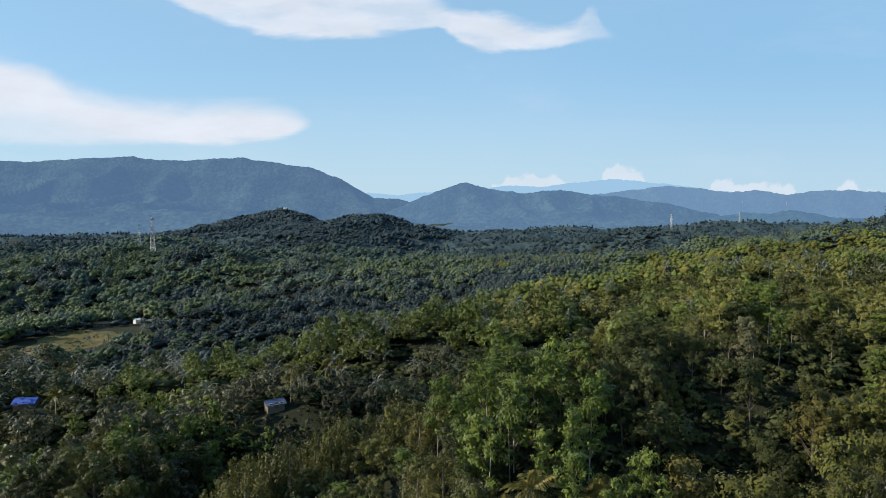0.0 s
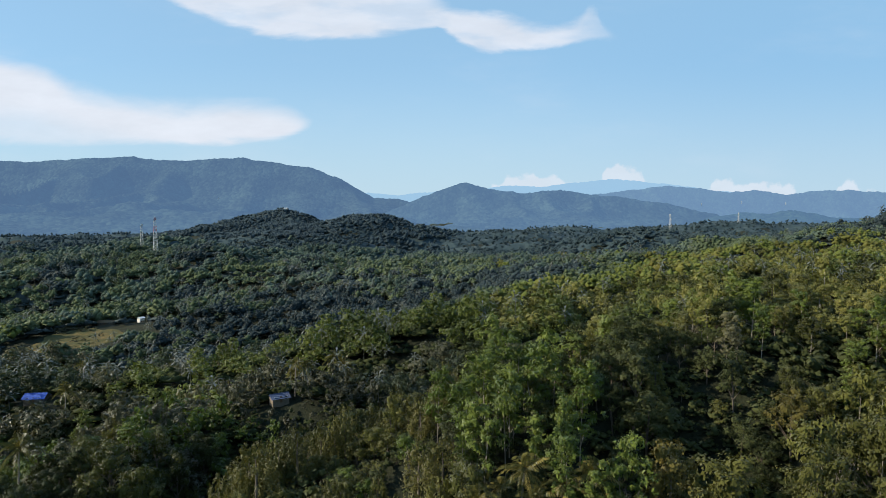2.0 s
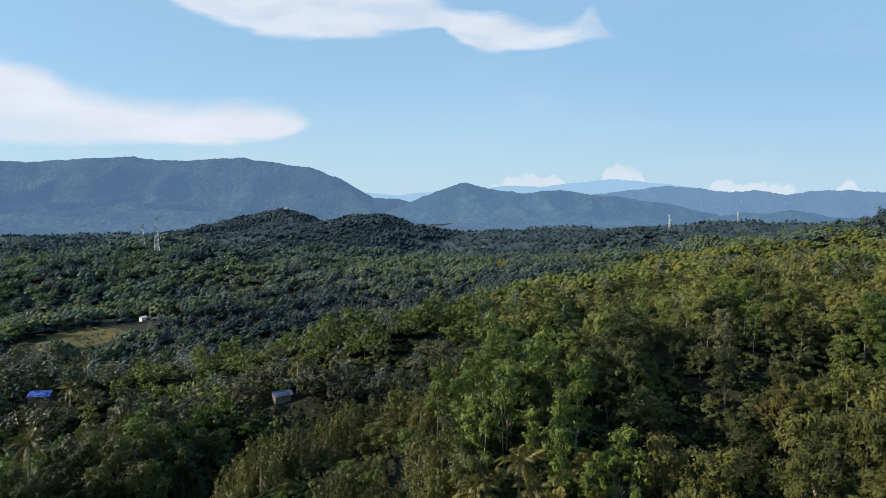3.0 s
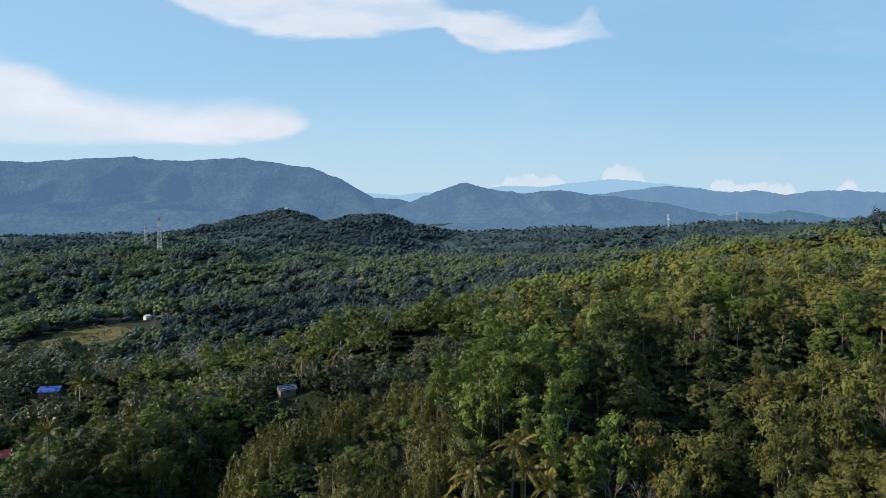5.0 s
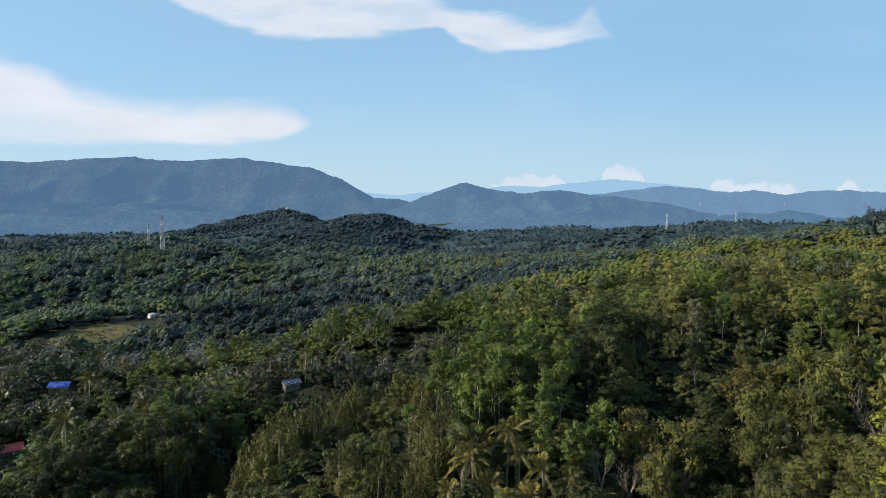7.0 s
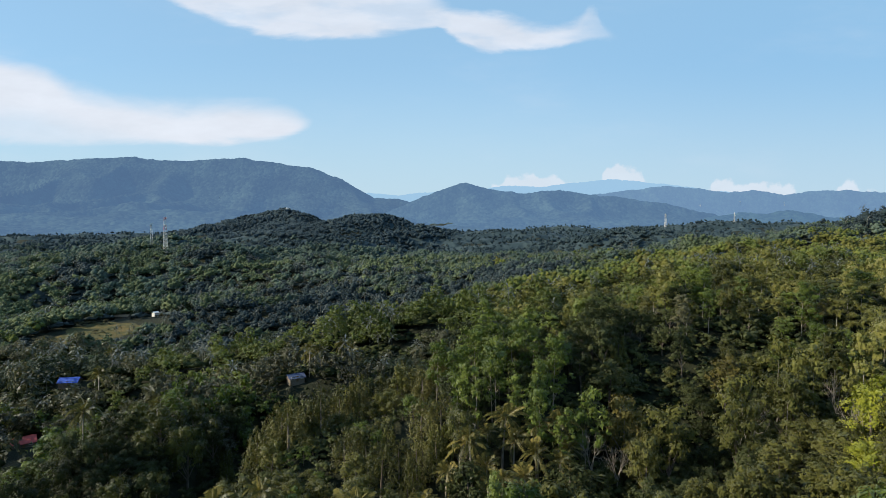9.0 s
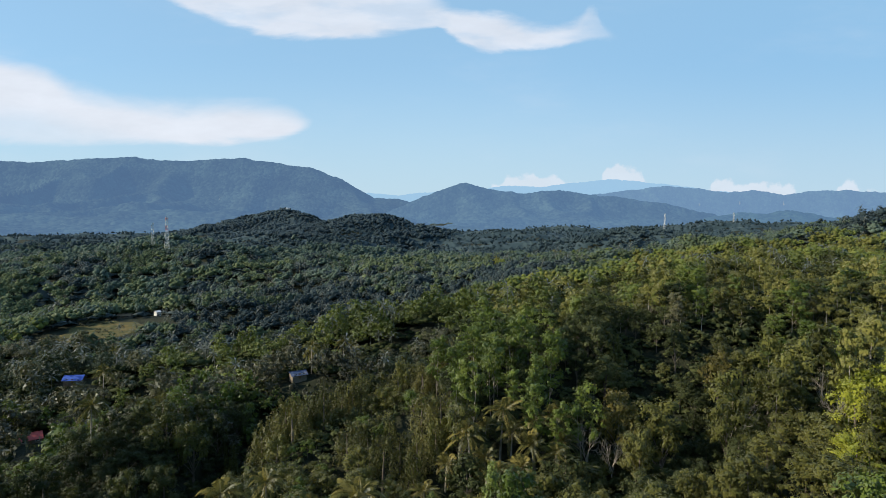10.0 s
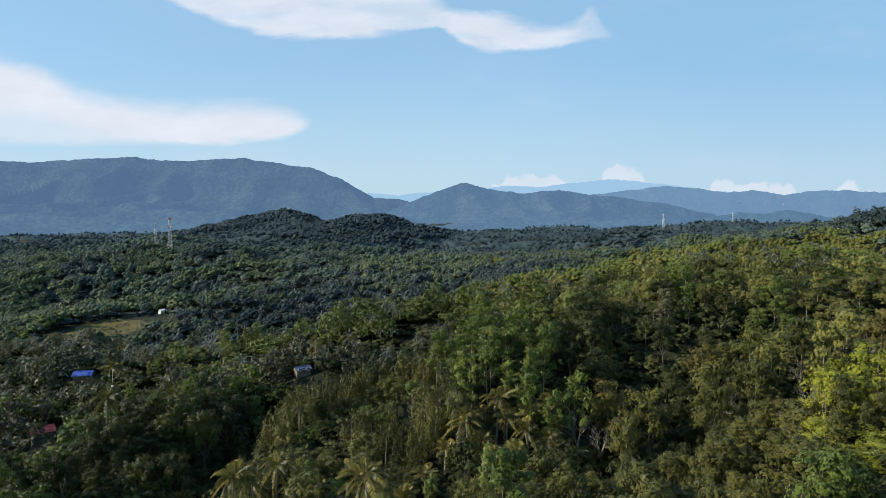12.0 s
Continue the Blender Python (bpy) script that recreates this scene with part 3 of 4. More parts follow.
def bare_tree(seed, height):
    rng = np.random.default_rng(seed)
    crown, trunk = Shape(), Shape()
    tube(trunk, [(0, 0, -1), (0.1, 0, height * 0.2), (0.15, 0.1, height * 0.42)], [0.2, 0.16, 0.12], 6)
    for i in range(4):
        a = i * 1.57 + rng.uniform(-0.4, 0.4)
        bare_limbs(crown, rng, np.array((0.15, 0.1, height * (0.3 + 0.03 * i))), unit(np.array((math.cos(a) * 0.5, math.sin(a) * 0.5, 1.0))), height * 0.24, 0.1, 4)
    return "bare_tree", crown.mesh("crown", PALE_BARK), trunk.mesh("trunk", PALE_BARK, True)


LABELS = {
    "broadleaf_tree": "broadleaf forest tree with a dense rounded crown", "slender_tree": "slender pointed tree with drooping dull green foliage",
    "tiered_tree": "tall pale-trunked tree with flat tiers of yellow-green leaves", "coconut_palm": "coconut palm with arching feathery fronds",
    "bare_tree": "nearly leafless tree with pale twiggy branches", "shrub": "low leafy shrub on the forest slope",
}


def stand_up(made, x, y, turn, scale, tall, label=""):
    """The first tree of a model, its foot on the ground; the rest are copies of it."""
    name, crown, trunk, *leaves = made
    ob = new(name)
    ob.empty_display_size = 0.5
    category = {"coconut_palm": "palm tree", "shrub": "shrub"}.get(name, "tree")
    tagged(ob, label or LABELS[name], category, name.replace("_", " ") + "s of the forest")
    top = part("crown", crown, ob)
    part("trunk", trunk, ob)
    for leaf in leaves[0] if leaves else ():
        part("frond", leaf, top)
    ob.matrix_basis = Matrix.LocRotScale((x, y, float(land(x, y))), Euler((0, 0, turn)), (scale, scale, scale * tall))
    return ob


class Model:
    """A kind of tree, built when it is first planted."""

    def __init__(self, made, label=""):
        self.made, self.label, self.first = made, label, None
        self.high = max(v.co.z for data in [made[1], *(made[3] if len(made) > 3 else ())] for v in data.vertices)

    def plant(self, x, y, turn, scale=1.0, tall=1.0):
        if self.first is None:
            self.first = stand_up(self.made, x, y, turn, scale, tall, self.label)
            return self.first
        uneven = 0.16 * math.sin(7 * turn)
        m = Matrix.LocRotScale((x, y, float(land(x, y))), Euler((0.04 * math.sin(3 * turn), 0.04 * math.cos(5 * turn), turn)), (scale * (1 + uneven), scale * (1 - uneven), scale * tall))
        ob = copy_thing(self.first, Matrix())
        ob.matrix_basis = m
        return ob


DEEP = [Model(broad_tree(10 + i, h, r, 11, 3400, 0.27, "deep"), "dark green broadleaf tree with a dense lumpy crown") for i, (h, r) in enumerate([(11, 4.4), (12.5, 4.1), (10, 4.8)])]
OLIVE = [Model(broad_tree(20 + i, h, r, 12, 3600, 0.25, "olive", "spreading_tree"), "olive green broadleaf tree with a rounded crown") for i, (h, r) in enumerate([(11, 4.2), (13, 3.9), (9.5, 4.6)])]
FRESH = [Model(tiered_tree(30 + i, h, r, "fresh", "tall_leafy_tree", 0.36, 15, 2700, PALE_BARK), "tall fresh green tree with layered leafy boughs") for i, (h, r) in enumerate([(13, 3.9), (15, 3.8), (12, 4.2), (14, 3.4)])]
RUST = [Model(broad_tree(40, 11, 4.2, 12, 3200, 0.26, "rust", "browning_tree"), "broadleaf tree with browning rust-yellow leaves")]
BRIGHT = [Model(broad_tree(35, 10, 4.0, 16, 3000, 0.3, "fresh", "tall_leafy_tree", 0.15), "bright green tree with a broad leafy crown")]
GOLD = [Model(broad_tree(45 + i, h, r, 15, 3600, 0.28, "gold", "yellow_green_tree", 0.2), "bright yellow-green tree in full sun") for i, (h, r) in enumerate([(12, 5.0), (10, 4.2)])]
FINE = [Model(broad_tree(26 + i, h, r, 15, 3300, 0.27, "olive", "feathery_tree", 0.15), "olive green feathery tree on the near slope") for i, (h, r) in enumerate([(10, 3.6), (12, 3.2), (9, 4.0)])]
SLIM = [Model(slender_tree(50 + i, h, k)) for i, (h, k) in enumerate([(13, "dull"), (11, "olive"), (15, "dull")])]
TIER = [Model(tiered_tree(60, 12.5, 3.5, "sun")), Model(tiered_tree(61, 14, 3.3, "sage")), Model(tiered_tree(62, 12, 3.8, "fresh")), Model(tiered_tree(63, 11, 3.6, "olive")), Model(tiered_tree(64, 13, 3.9, "sun")), Model(tiered_tree(65, 12, 4.2, "olive"))]
PALM = [Model(palm_tree(70, 10, 22, 5.2)), Model(palm_tree(71, 13, 20, 5.6)), Model(palm_tree(72, 8, 24, 4.8))]
BARE = [Model(bare_tree(80, 11)), Model(bare_tree(81, 9))]
SHRUB = [Model(broad_tree(90 + i, 4.5, 2.6, 10, 1900, 0.19, k, "shrub", 0.1)) for i, k in enumerate(["deep", "olive", "fresh"])]

GAPS = [(27, 88, 3.0), (74, 80, 3.5), (36, 78, 3.0), (-14, 96, 2.5)]  # dark breaks in the near wood
TAKEN = []  # x, y, radius of what stands already


def free(x, y, gap):
    return all((x - a) ** 2 + (y - b) ** 2 > (gap + c) ** 2 for a, b, c in TAKEN)


# x, y, how far the gap before it reaches, how wide it is
HOUSES = [(-174.0, 250.7, 10, 8.0), (-160.3, 198.3, 58, 7.0), (-54.6, 194.0, 3, 5.5), (-231.6, 457.4, 62, 11.0), (46.2, 316.8, 8, 8.5), (-252.0, 446.0, 10, 8.0)]


def in_clearing(x, y):
    """The open field, and a gap round each house and in front of it."""
    hit = ((x + 240) / 35) ** 2 + ((y - 380) / 54) ** 2 < 1
    for a, b, open_to, gap in HOUSES:
        way = math.hypot(a, b + 30)
        ux, uy = -a / way, -(b + 30) / way
        k = np.clip((x - a) * ux + (y - b) * uy, 0, open_to)
        hit = hit | (np.hypot(x - a - k * ux, y - b - k * uy) < gap)
    return hit


def to_top(model, x, y, top, scale=1.0, turn=0.0):
    """Plants a tree whose tip comes up to the height top."""
    x, y = float(x), float(y)
    scale *= 1.0 if model in PALM else 0.74
    tall = (top - float(land(x, y))) / (scale * model.high)
    if tall > 1.2 and model not in PALM:
        scale, tall = scale * (tall / 1.2) ** 0.6, 1.2 * (tall / 1.2) ** 0.4
    TAKEN.append((x, y, 0.8 * scale))
    return model.plant(x, y, turn, scale, min(1.5, max(0.55, tall)))


def chosen_trees():
    """The trees that stand out from the rest."""
    for x, y, top, k, s in ((66, 60, 52, 0, 1.2), (74, 64, 59, 1, 1.3), (81, 69, 63, 0, 1.4), (71, 56, 52, 1, 1.2), (87, 66, 64, 0, 1.4), (79, 59, 57, 0, 1.3), (71, 68, 59, 0, 1.2), (93, 72, 66, 1, 1.4), (86, 58, 58, 1, 1.3), (67, 53, 49, 0, 1.1), (77, 74, 60, 1, 1.1), (70, 51, 49, 0, 1.1), (75, 53, 54, 0, 1.3), (67, 63, 52, 1, 1.1)):
        to_top(GOLD[k], x, y, top - 7, s, x)
    for x, y, top, k, s in ((19, 86, 47, 1, 0.9), (23, 83, 43, 0, 0.9), (29, 88, 48, 1, 0.85), (7, 94, 50, 0, 1.1), (11, 97, 53, 1, 1.15), (15, 92, 48, 0, 1.0), (4, 100, 51, 1, 1.1), (8, 105, 55, 0, 1.1), 
                            (24, 98, 55, 0, 0.95), (-1, 108, 51, 1, 1.0), (17, 104, 57, 1, 1.1), (88, 98, 54, 0, 0.8), (12, 101, 53, 0, 1.0), (20, 93, 50, 1, 0.9), (3, 95, 48, 0, 0.9), (14, 110, 58, 0, 1.0), (21, 108, 59, 1, 1.0)):
        to_top(FRESH[(k + int(x)) % 4], x, y, top, s, x)
    to_top(BRIGHT[0], 52, 38, 49.5, 1.5, 1)
    to_top(BRIGHT[0], 58, 41, 46, 1.2, 2)
    for x, y, top, k, s in ((78, 80, 60, 0, 1.0), (72, 85, 58, 4, 0.9), (85, 86, 62, 0, 1.0), (65, 82, 54, 3, 0.9), (91, 93, 63, 5, 1.0), (58, 86, 51, 4, 0.9), (82, 95, 60, 3, 0.9), (70, 94, 57, 0, 0.9)):
        to_top(TIER[k], x, y, top, s, x)
    for i in range(13):
        to_top((OLIVE, DEEP, DEEP, OLIVE)[i % 4][i % 2], -71 + 6 * math.sin(2.0 * i), 98 + 6 * i, 27 - abs(i - 4) + 2 * math.sin(5.0 * i), 1.1, i)
    for x, y, top, s in ((4, 85, 43, 1.15), (44, 86, 46, 1.1), (38, 80, 40, 0.9), (56, 82, 46, 1.1), (66, 86, 50, 1.0)):
        to_top(OLIVE[0], x, y, top, s, y)
    for x, y, top, s in ((37, 90, 55, 0.62), (62, 100, 53, 0.62), (-44, 205, 26, 0.9), (90, 112, 60, 0.9), (104, 100, 58, 1.0)):
        to_top(RUST[0], x, y, top, s, y)
    on_slope = ((14, 84, 39, 0, 1), (9, 80, 35, 2, 1), (19, 86, 40, 1, 1), (22, 81, 36, 0, 1), (25, 84, 37, 2, 1), (16, 79, 34, 2, 1), (16, 83, 32, 2, 1), (28, 81, 32, 0, 0.9), (-3, 77, 27, 1, 0.85), (9, 88, 38, 1, 0.8), (1, 83, 33, 2, 0.9), (6, 82, 40, 0, 1), (12, 86, 43, 1, 1), (18, 80, 38, 2, 1), (24, 87, 42, 0, 1), (11, 77, 34, 1, 0.9))
    in_valley = ((-61, 100, 17, 0, 0.9), (-66, 97, 14, 1, 0.9), (-50.5, 199, 31, 1, 0.9), (-47, 202, 30, 0, 0.8), (-54, 224, 24, 1, 1), (-57, 228, 22, 0, 1), (-44, 232, 26, 1, 1), (-38, 228, 27, 2, 1), (-70, 226, 18, 1, 0.9), (-150, 232, 14, 0, 1), (-160, 262, 15, 1, 1))
    for x, y, top, k, s in on_slope + in_valley:
        to_top(PALM[k], x, y, top, s, x * 2.0)
    for x, y, top, k, s in ((29, 84, 40, 0, 0.7), (-80, 222, 18, 0, 1.2), (-86, 226, 18, 1, 1.2), (-76, 228, 19, 0, 1.1), (-90, 221, 16, 1, 1.0), (60, 86, 46, 1, 1.0), (72, 74, 48, 0, 0.7), (98, 96, 55, 1, 0.8), (34, 84, 38, 1, 0.7), (78, 88, 50, 0, 0.7)):
        to_top(BARE[k], x, y, top, s, y * 3.0)
    for x, y, top, s in ((-60, 136, 17, 0.85), (-64, 141, 14, 0.6), (-54, 130, 10, 0.5)):
        to_top(SLIM[1], x, y, top, s, x)


def near_wood():
    rng = np.random.default_rng(7)
    step = 4.5
    spots = [(x + rng.uniform(-1.9, 1.9), y + rng.uniform(-1.9, 1.9)) for y in np.arange(-75, 205, step) for x in np.arange(-190, 190, step)]
    rng.shuffle(spots)
    counts, rest = {}, []
    for x, y in spots:
        ahead = y + 46
        if abs(x) > 0.8 * ahead + 14 or ahead < -30 or ahead < 30 and rng.random() < 0.6 or not free(x, y, 1.5) or in_clearing(x, y):
            continue
        if 38 < x < 100 and 84 < y < 118 and rng.random() < (0.3 if x < 66 else 0.4):  # an open, shady stand
            continue
        if 50 < x < 82 and 30 < y < 52:
            continue
        if 38 < x < 62 and 14 < y < 37:  # the slope falls away before the bright trees
            rest.append((x, y)) if y < 24 else None
            continue
        in_gap = any((x - a) ** 2 + (y - b) ** 2 < r * r for a, b, r in GAPS)
        low = float(land(x, y)) + 15 < 80 - 0.467 * (y + 42) or abs(x) > 0.727 * (y + 42) + 9
        if low or ahead < 58 or y > 142:
            rest.append((x, y))
            continue
        patch = float(fbm(np.array(x), np.array(y), 26, 2))
        turn, scale, tall = rng.uniform(0, 6.28), rng.uniform(0.5, 0.9), rng.uniform(0.95, 1.3)
        # kinds keep together in patches
        roll = min(0.999, max(0.0, 0.5 + 1.5 * float(fbm(np.array(x + 70.0), np.array(y - 40.0), 17, 2)) + rng.uniform(-0.22, 0.22)))
        # dark leaves in the two gullies, to put their shade into the colour
        if ((x - 46) / 10) ** 2 + ((y - 95) / 14) ** 2 < 1 or ((x + 59) / 10) ** 2 + ((y - 130) / 42) ** 2 < 1:
            kinds, scale = DEEP, scale * 1.05
        elif -54 < x < 2 and 78 < y < 150:
            kinds = SLIM if roll < 0.3 else FINE if roll < 0.6 else OLIVE if roll < 0.85 else DEEP
        elif 29 < x < 44 and 88 < y < 114:
            kinds = SLIM if roll < 0.5 else DEEP
        elif -8 < x < 30 and 78 < y < 125:
            kinds = DEEP if roll < 0.36 else FRESH if roll < 0.6 else OLIVE
        # mostly dark leaves, for the shade of the hollow besides dark trees
        elif 28 < x < 72 and 92 < y < (124 if 34 < x < 62 else 112):
            kinds = DEEP if roll < 0.6 else TIER[1:2] if roll < 0.8 else OLIVE
        elif x > 28 and y > 92:
            kinds = [TIER[0], TIER[4], TIER[2], TIER[3], TIER[5]] if roll < 0.7 else OLIVE if roll < 0.85 else FRESH
        elif x > 16 and y < 72:
            kinds = SLIM[1:2] if roll < 0.3 else FINE
        elif x < -58:
            kinds = DEEP if roll < 0.5 else OLIVE if roll < 0.72 else FRESH if roll < 0.93 else PALM
        elif x < -40:
            kinds = DEEP if roll < 0.5 else OLIVE if roll < 0.66 else FRESH if roll < 0.93 else PALM
        elif x > 30 and y < 92:
            kinds = FINE if roll < 0.62 else OLIVE if roll < 0.85 else DEEP
        else:
            kinds = DEEP if roll < 0.42 else OLIVE if roll < 0.76 else FRESH if roll < 0.96 else PALM
            if rng.random() < 0.04:
                kinds = RUST if rng.random() < 0.6 else BARE
        if kinds[0] in SLIM:
            scale, tall = scale * 1.25, tall * 0.82
        elif kinds is PALM:
            scale *= 1.3
        elif rng.random() < 0.12:
            scale *= 1.35
        if patch < -0.3:
            kinds = SHRUB
        if kinds is PALM and x < -95:
            kinds = SHRUB
        if kinds is PALM and x > 0:
            kinds = FRESH
        if in_gap or 4 < x < 30 and 66 < y < 84:
            kinds, scale = SHRUB[:2], scale * (1.1 if in_gap else 1.7)
        if kinds is SHRUB and y < 72:
            kinds = SHRUB[1:]
        name = kinds[0].made[0]
        if counts.get(name, 0) >= (370 if name == "broadleaf_tree" else 300):
            rest.append((x, y))
            continue
        counts[name] = counts.get(name, 0) + 1
        kinds[int(rng.integers(len(kinds)))].plant(x, y, turn, scale, tall)
        TAKEN.append((x, y, 0.0))
    return np.array(rest)


chosen_trees()
REST = near_wood()


# ---- the wider forest, too many to count ----
def low_tree(rng, height, radius, lobes, leaves, size, rings, sides, core=0.8, sprays=0):
    s = Shape()
    foliage(s, rng, broad_lobes(rng, height, radius, lobes, 0.25), leaves, size, core, rings, sides, sprays=sprays)
    return s.arrays()


def dome_tree(rng, height, radius, lobes, leaves, size, core=0.9, sprays=0):
    """A wide closed crown: one broad heart with smaller boughs bulging from its upper side."""
    heap = [(0, 0, height * 0.55, radius * 0.8, radius * 0.8, height * 0.33)]
    for i in range(lobes):
        a, k = 2.4 * i + rng.uniform(-0.5, 0.5), (i + 0.5) / lobes
        out = radius * math.sqrt(1 - (0.95 * k) ** 2) * rng.uniform(0.6, 0.82)
        w = radius * rng.uniform(0.22, 0.42)
        heap.append((out * math.cos(a), out * math.sin(a), height * (0.45 + 0.4 * k + rng.uniform(-0.06, 0.06)), w, w, w * rng.uniform(0.6, 0.95)))
    s = Shape()
    foliage(s, rng, heap, leaves, size, core, 2, 6, 0.1, 0.3, sprays)
    return s.arrays()


def low_palm(rng, height):
    s = Shape()
    tube(s, [(0, 0, -1), (0.3, 0.1, height)], [0.22, 0.14], 3)
    n = 13
    a = 2.4 * np.arange(n)
    rise = np.radians(np.linspace(65, -25, n))
    out = np.stack([np.cos(a) * np.cos(rise), np.sin(a) * np.cos(rise), np.sin(rise)], 1)
    side = np.stack([-np.sin(a), np.cos(a), 0 * a], 1)
    top = np.array((0.3, 0.1, height))
    kites(s, top + out * 1.1, out, side, 2.4, 0.6)
    kites(s, top + out * 2.9 + (0, 0, -0.45), unit(out + (0, 0, -0.7)), side, 2.4, 0.8)
    return s.arrays()


def scatter(rng, near, far, spacing, side=0.8):
    count = int(side * ((far + 42) ** 2 - (near + 42) ** 2) / spacing ** 2)
    d = np.sqrt(rng.uniform((near + 42) ** 2, (far + 42) ** 2, count))
    u = rng.uniform(-side, side, count)
    x, y = d * u, d - 42
    # thin out what stands too close together
    cell = np.round(np.stack([x, y], 1) / (spacing * 0.62)).astype(int)
    _, first = np.unique(cell, axis=0, return_index=True)
    x, y = x[first], y[first]
    keep = ~in_clearing(x, y)
    return x[keep], y[keep]


def joined(name, label, models, x, y, pick, rng, leaf, low=0.7, high=1.2, uneven=1.0):
    shape = Shape()
    z = land(x, y)
    for k, (v, t, q) in enumerate(models):
        here = np.flatnonzero(pick == k)
        if not len(here):
            continue
        a = rng.uniform(0, 6.28, len(here))
        s = rng.uniform(low, high, len(here)) * np.clip(rng.lognormal(0, 0.2 * uneven, len(here)), 0.6, 1.0 if name == "palm_grove" else 1.2) * (1 + 0.7 * fbm(x[here], y[here], 45, 2))
        tall = s * rng.uniform(1.05 - 0.2 * uneven, 1.05 + 0.2 * uneven, len(here))
        c, si = np.cos(a)[:, None], np.sin(a)[:, None]
        w = np.stack([(v[None, :, 0] * c - v[None, :, 1] * si) * s[:, None] + x[here, None], (v[None, :, 0] * si + v[None, :, 1] * c) * s[:, None] + y[here, None],
                      v[None, :, 2] * tall[:, None] + z[here, None]], -1)
        step = (np.arange(len(here)) * len(v))[:, None, None]
        shape.add(w.reshape(-1, 3), (t[None] + step).reshape(-1, 3) if len(t) else (), (q[None] + step).reshape(-1, 4) if len(q) else ())
    tagged(new(name, shape.mesh(name, LEAF[leaf], True)), label, "forest", "", "stuff")


def domes(x, y, cell):
    """Height of a closed canopy of rounded crowns, one to a cell, nought to one."""
    ix, iy = np.floor(x / cell), np.floor(y / cell)
    best = np.zeros(np.shape(x))
    for dx in (-1, 0, 1):
        for dy in (-1, 0, 1):
            jx, jy = ix + dx, iy + dy
            cx, cy = (jx + lattice(jx, jy)) * cell, (jy + lattice(jx + 71, jy - 13)) * cell
            r = cell * (0.55 + 0.4 * lattice(jx - 29, jy + 47))
            d2 = ((x - cx) ** 2 + (y - cy) ** 2) / r ** 2
            best = np.maximum(best, (0.35 + 0.65 * lattice(jx + 5, jy + 91)) * np.sqrt(np.clip(1 - d2, 0, 1)))
    return best


def canopy_sheet(name, label, near, far, columns, rings, cell, leaf, lift=1.5):
    """A roof of rounded crowns over the land, which the tallest treetops rise from."""
    a, r = np.meshgrid(np.radians(np.linspace(-40.5, 40.5, columns)), np.geomspace(near, far, rings))
    x, y = r * np.sin(a), -40 + r * np.cos(a)
    rng = np.random.default_rng(5)
    z = land(x, y) + lift + 0.75 * cell * domes(x, y, cell) + 4.0 * (value_noise(x / 19 + 50, y / 19) - 0.5) + rng.uniform(-0.2, 0.2, x.shape)
    z = np.where(in_clearing(x, y), land(x, y) - 2.0, z)
    z[0] -= 8
    m = columns
    i, j = np.meshgrid(np.arange(rings - 1), np.arange(m - 1), indexing="ij")
    quads = np.stack([i * m + j, i * m + j + 1, (i + 1) * m + j + 1, (i + 1) * m + j], -1).reshape(-1, 4)
    tagged(new(name, mesh_of(name, np.stack([x, y, z], -1).reshape(-1, 3), [quads], LEAF[leaf], True)), label, "forest", "", "stuff")


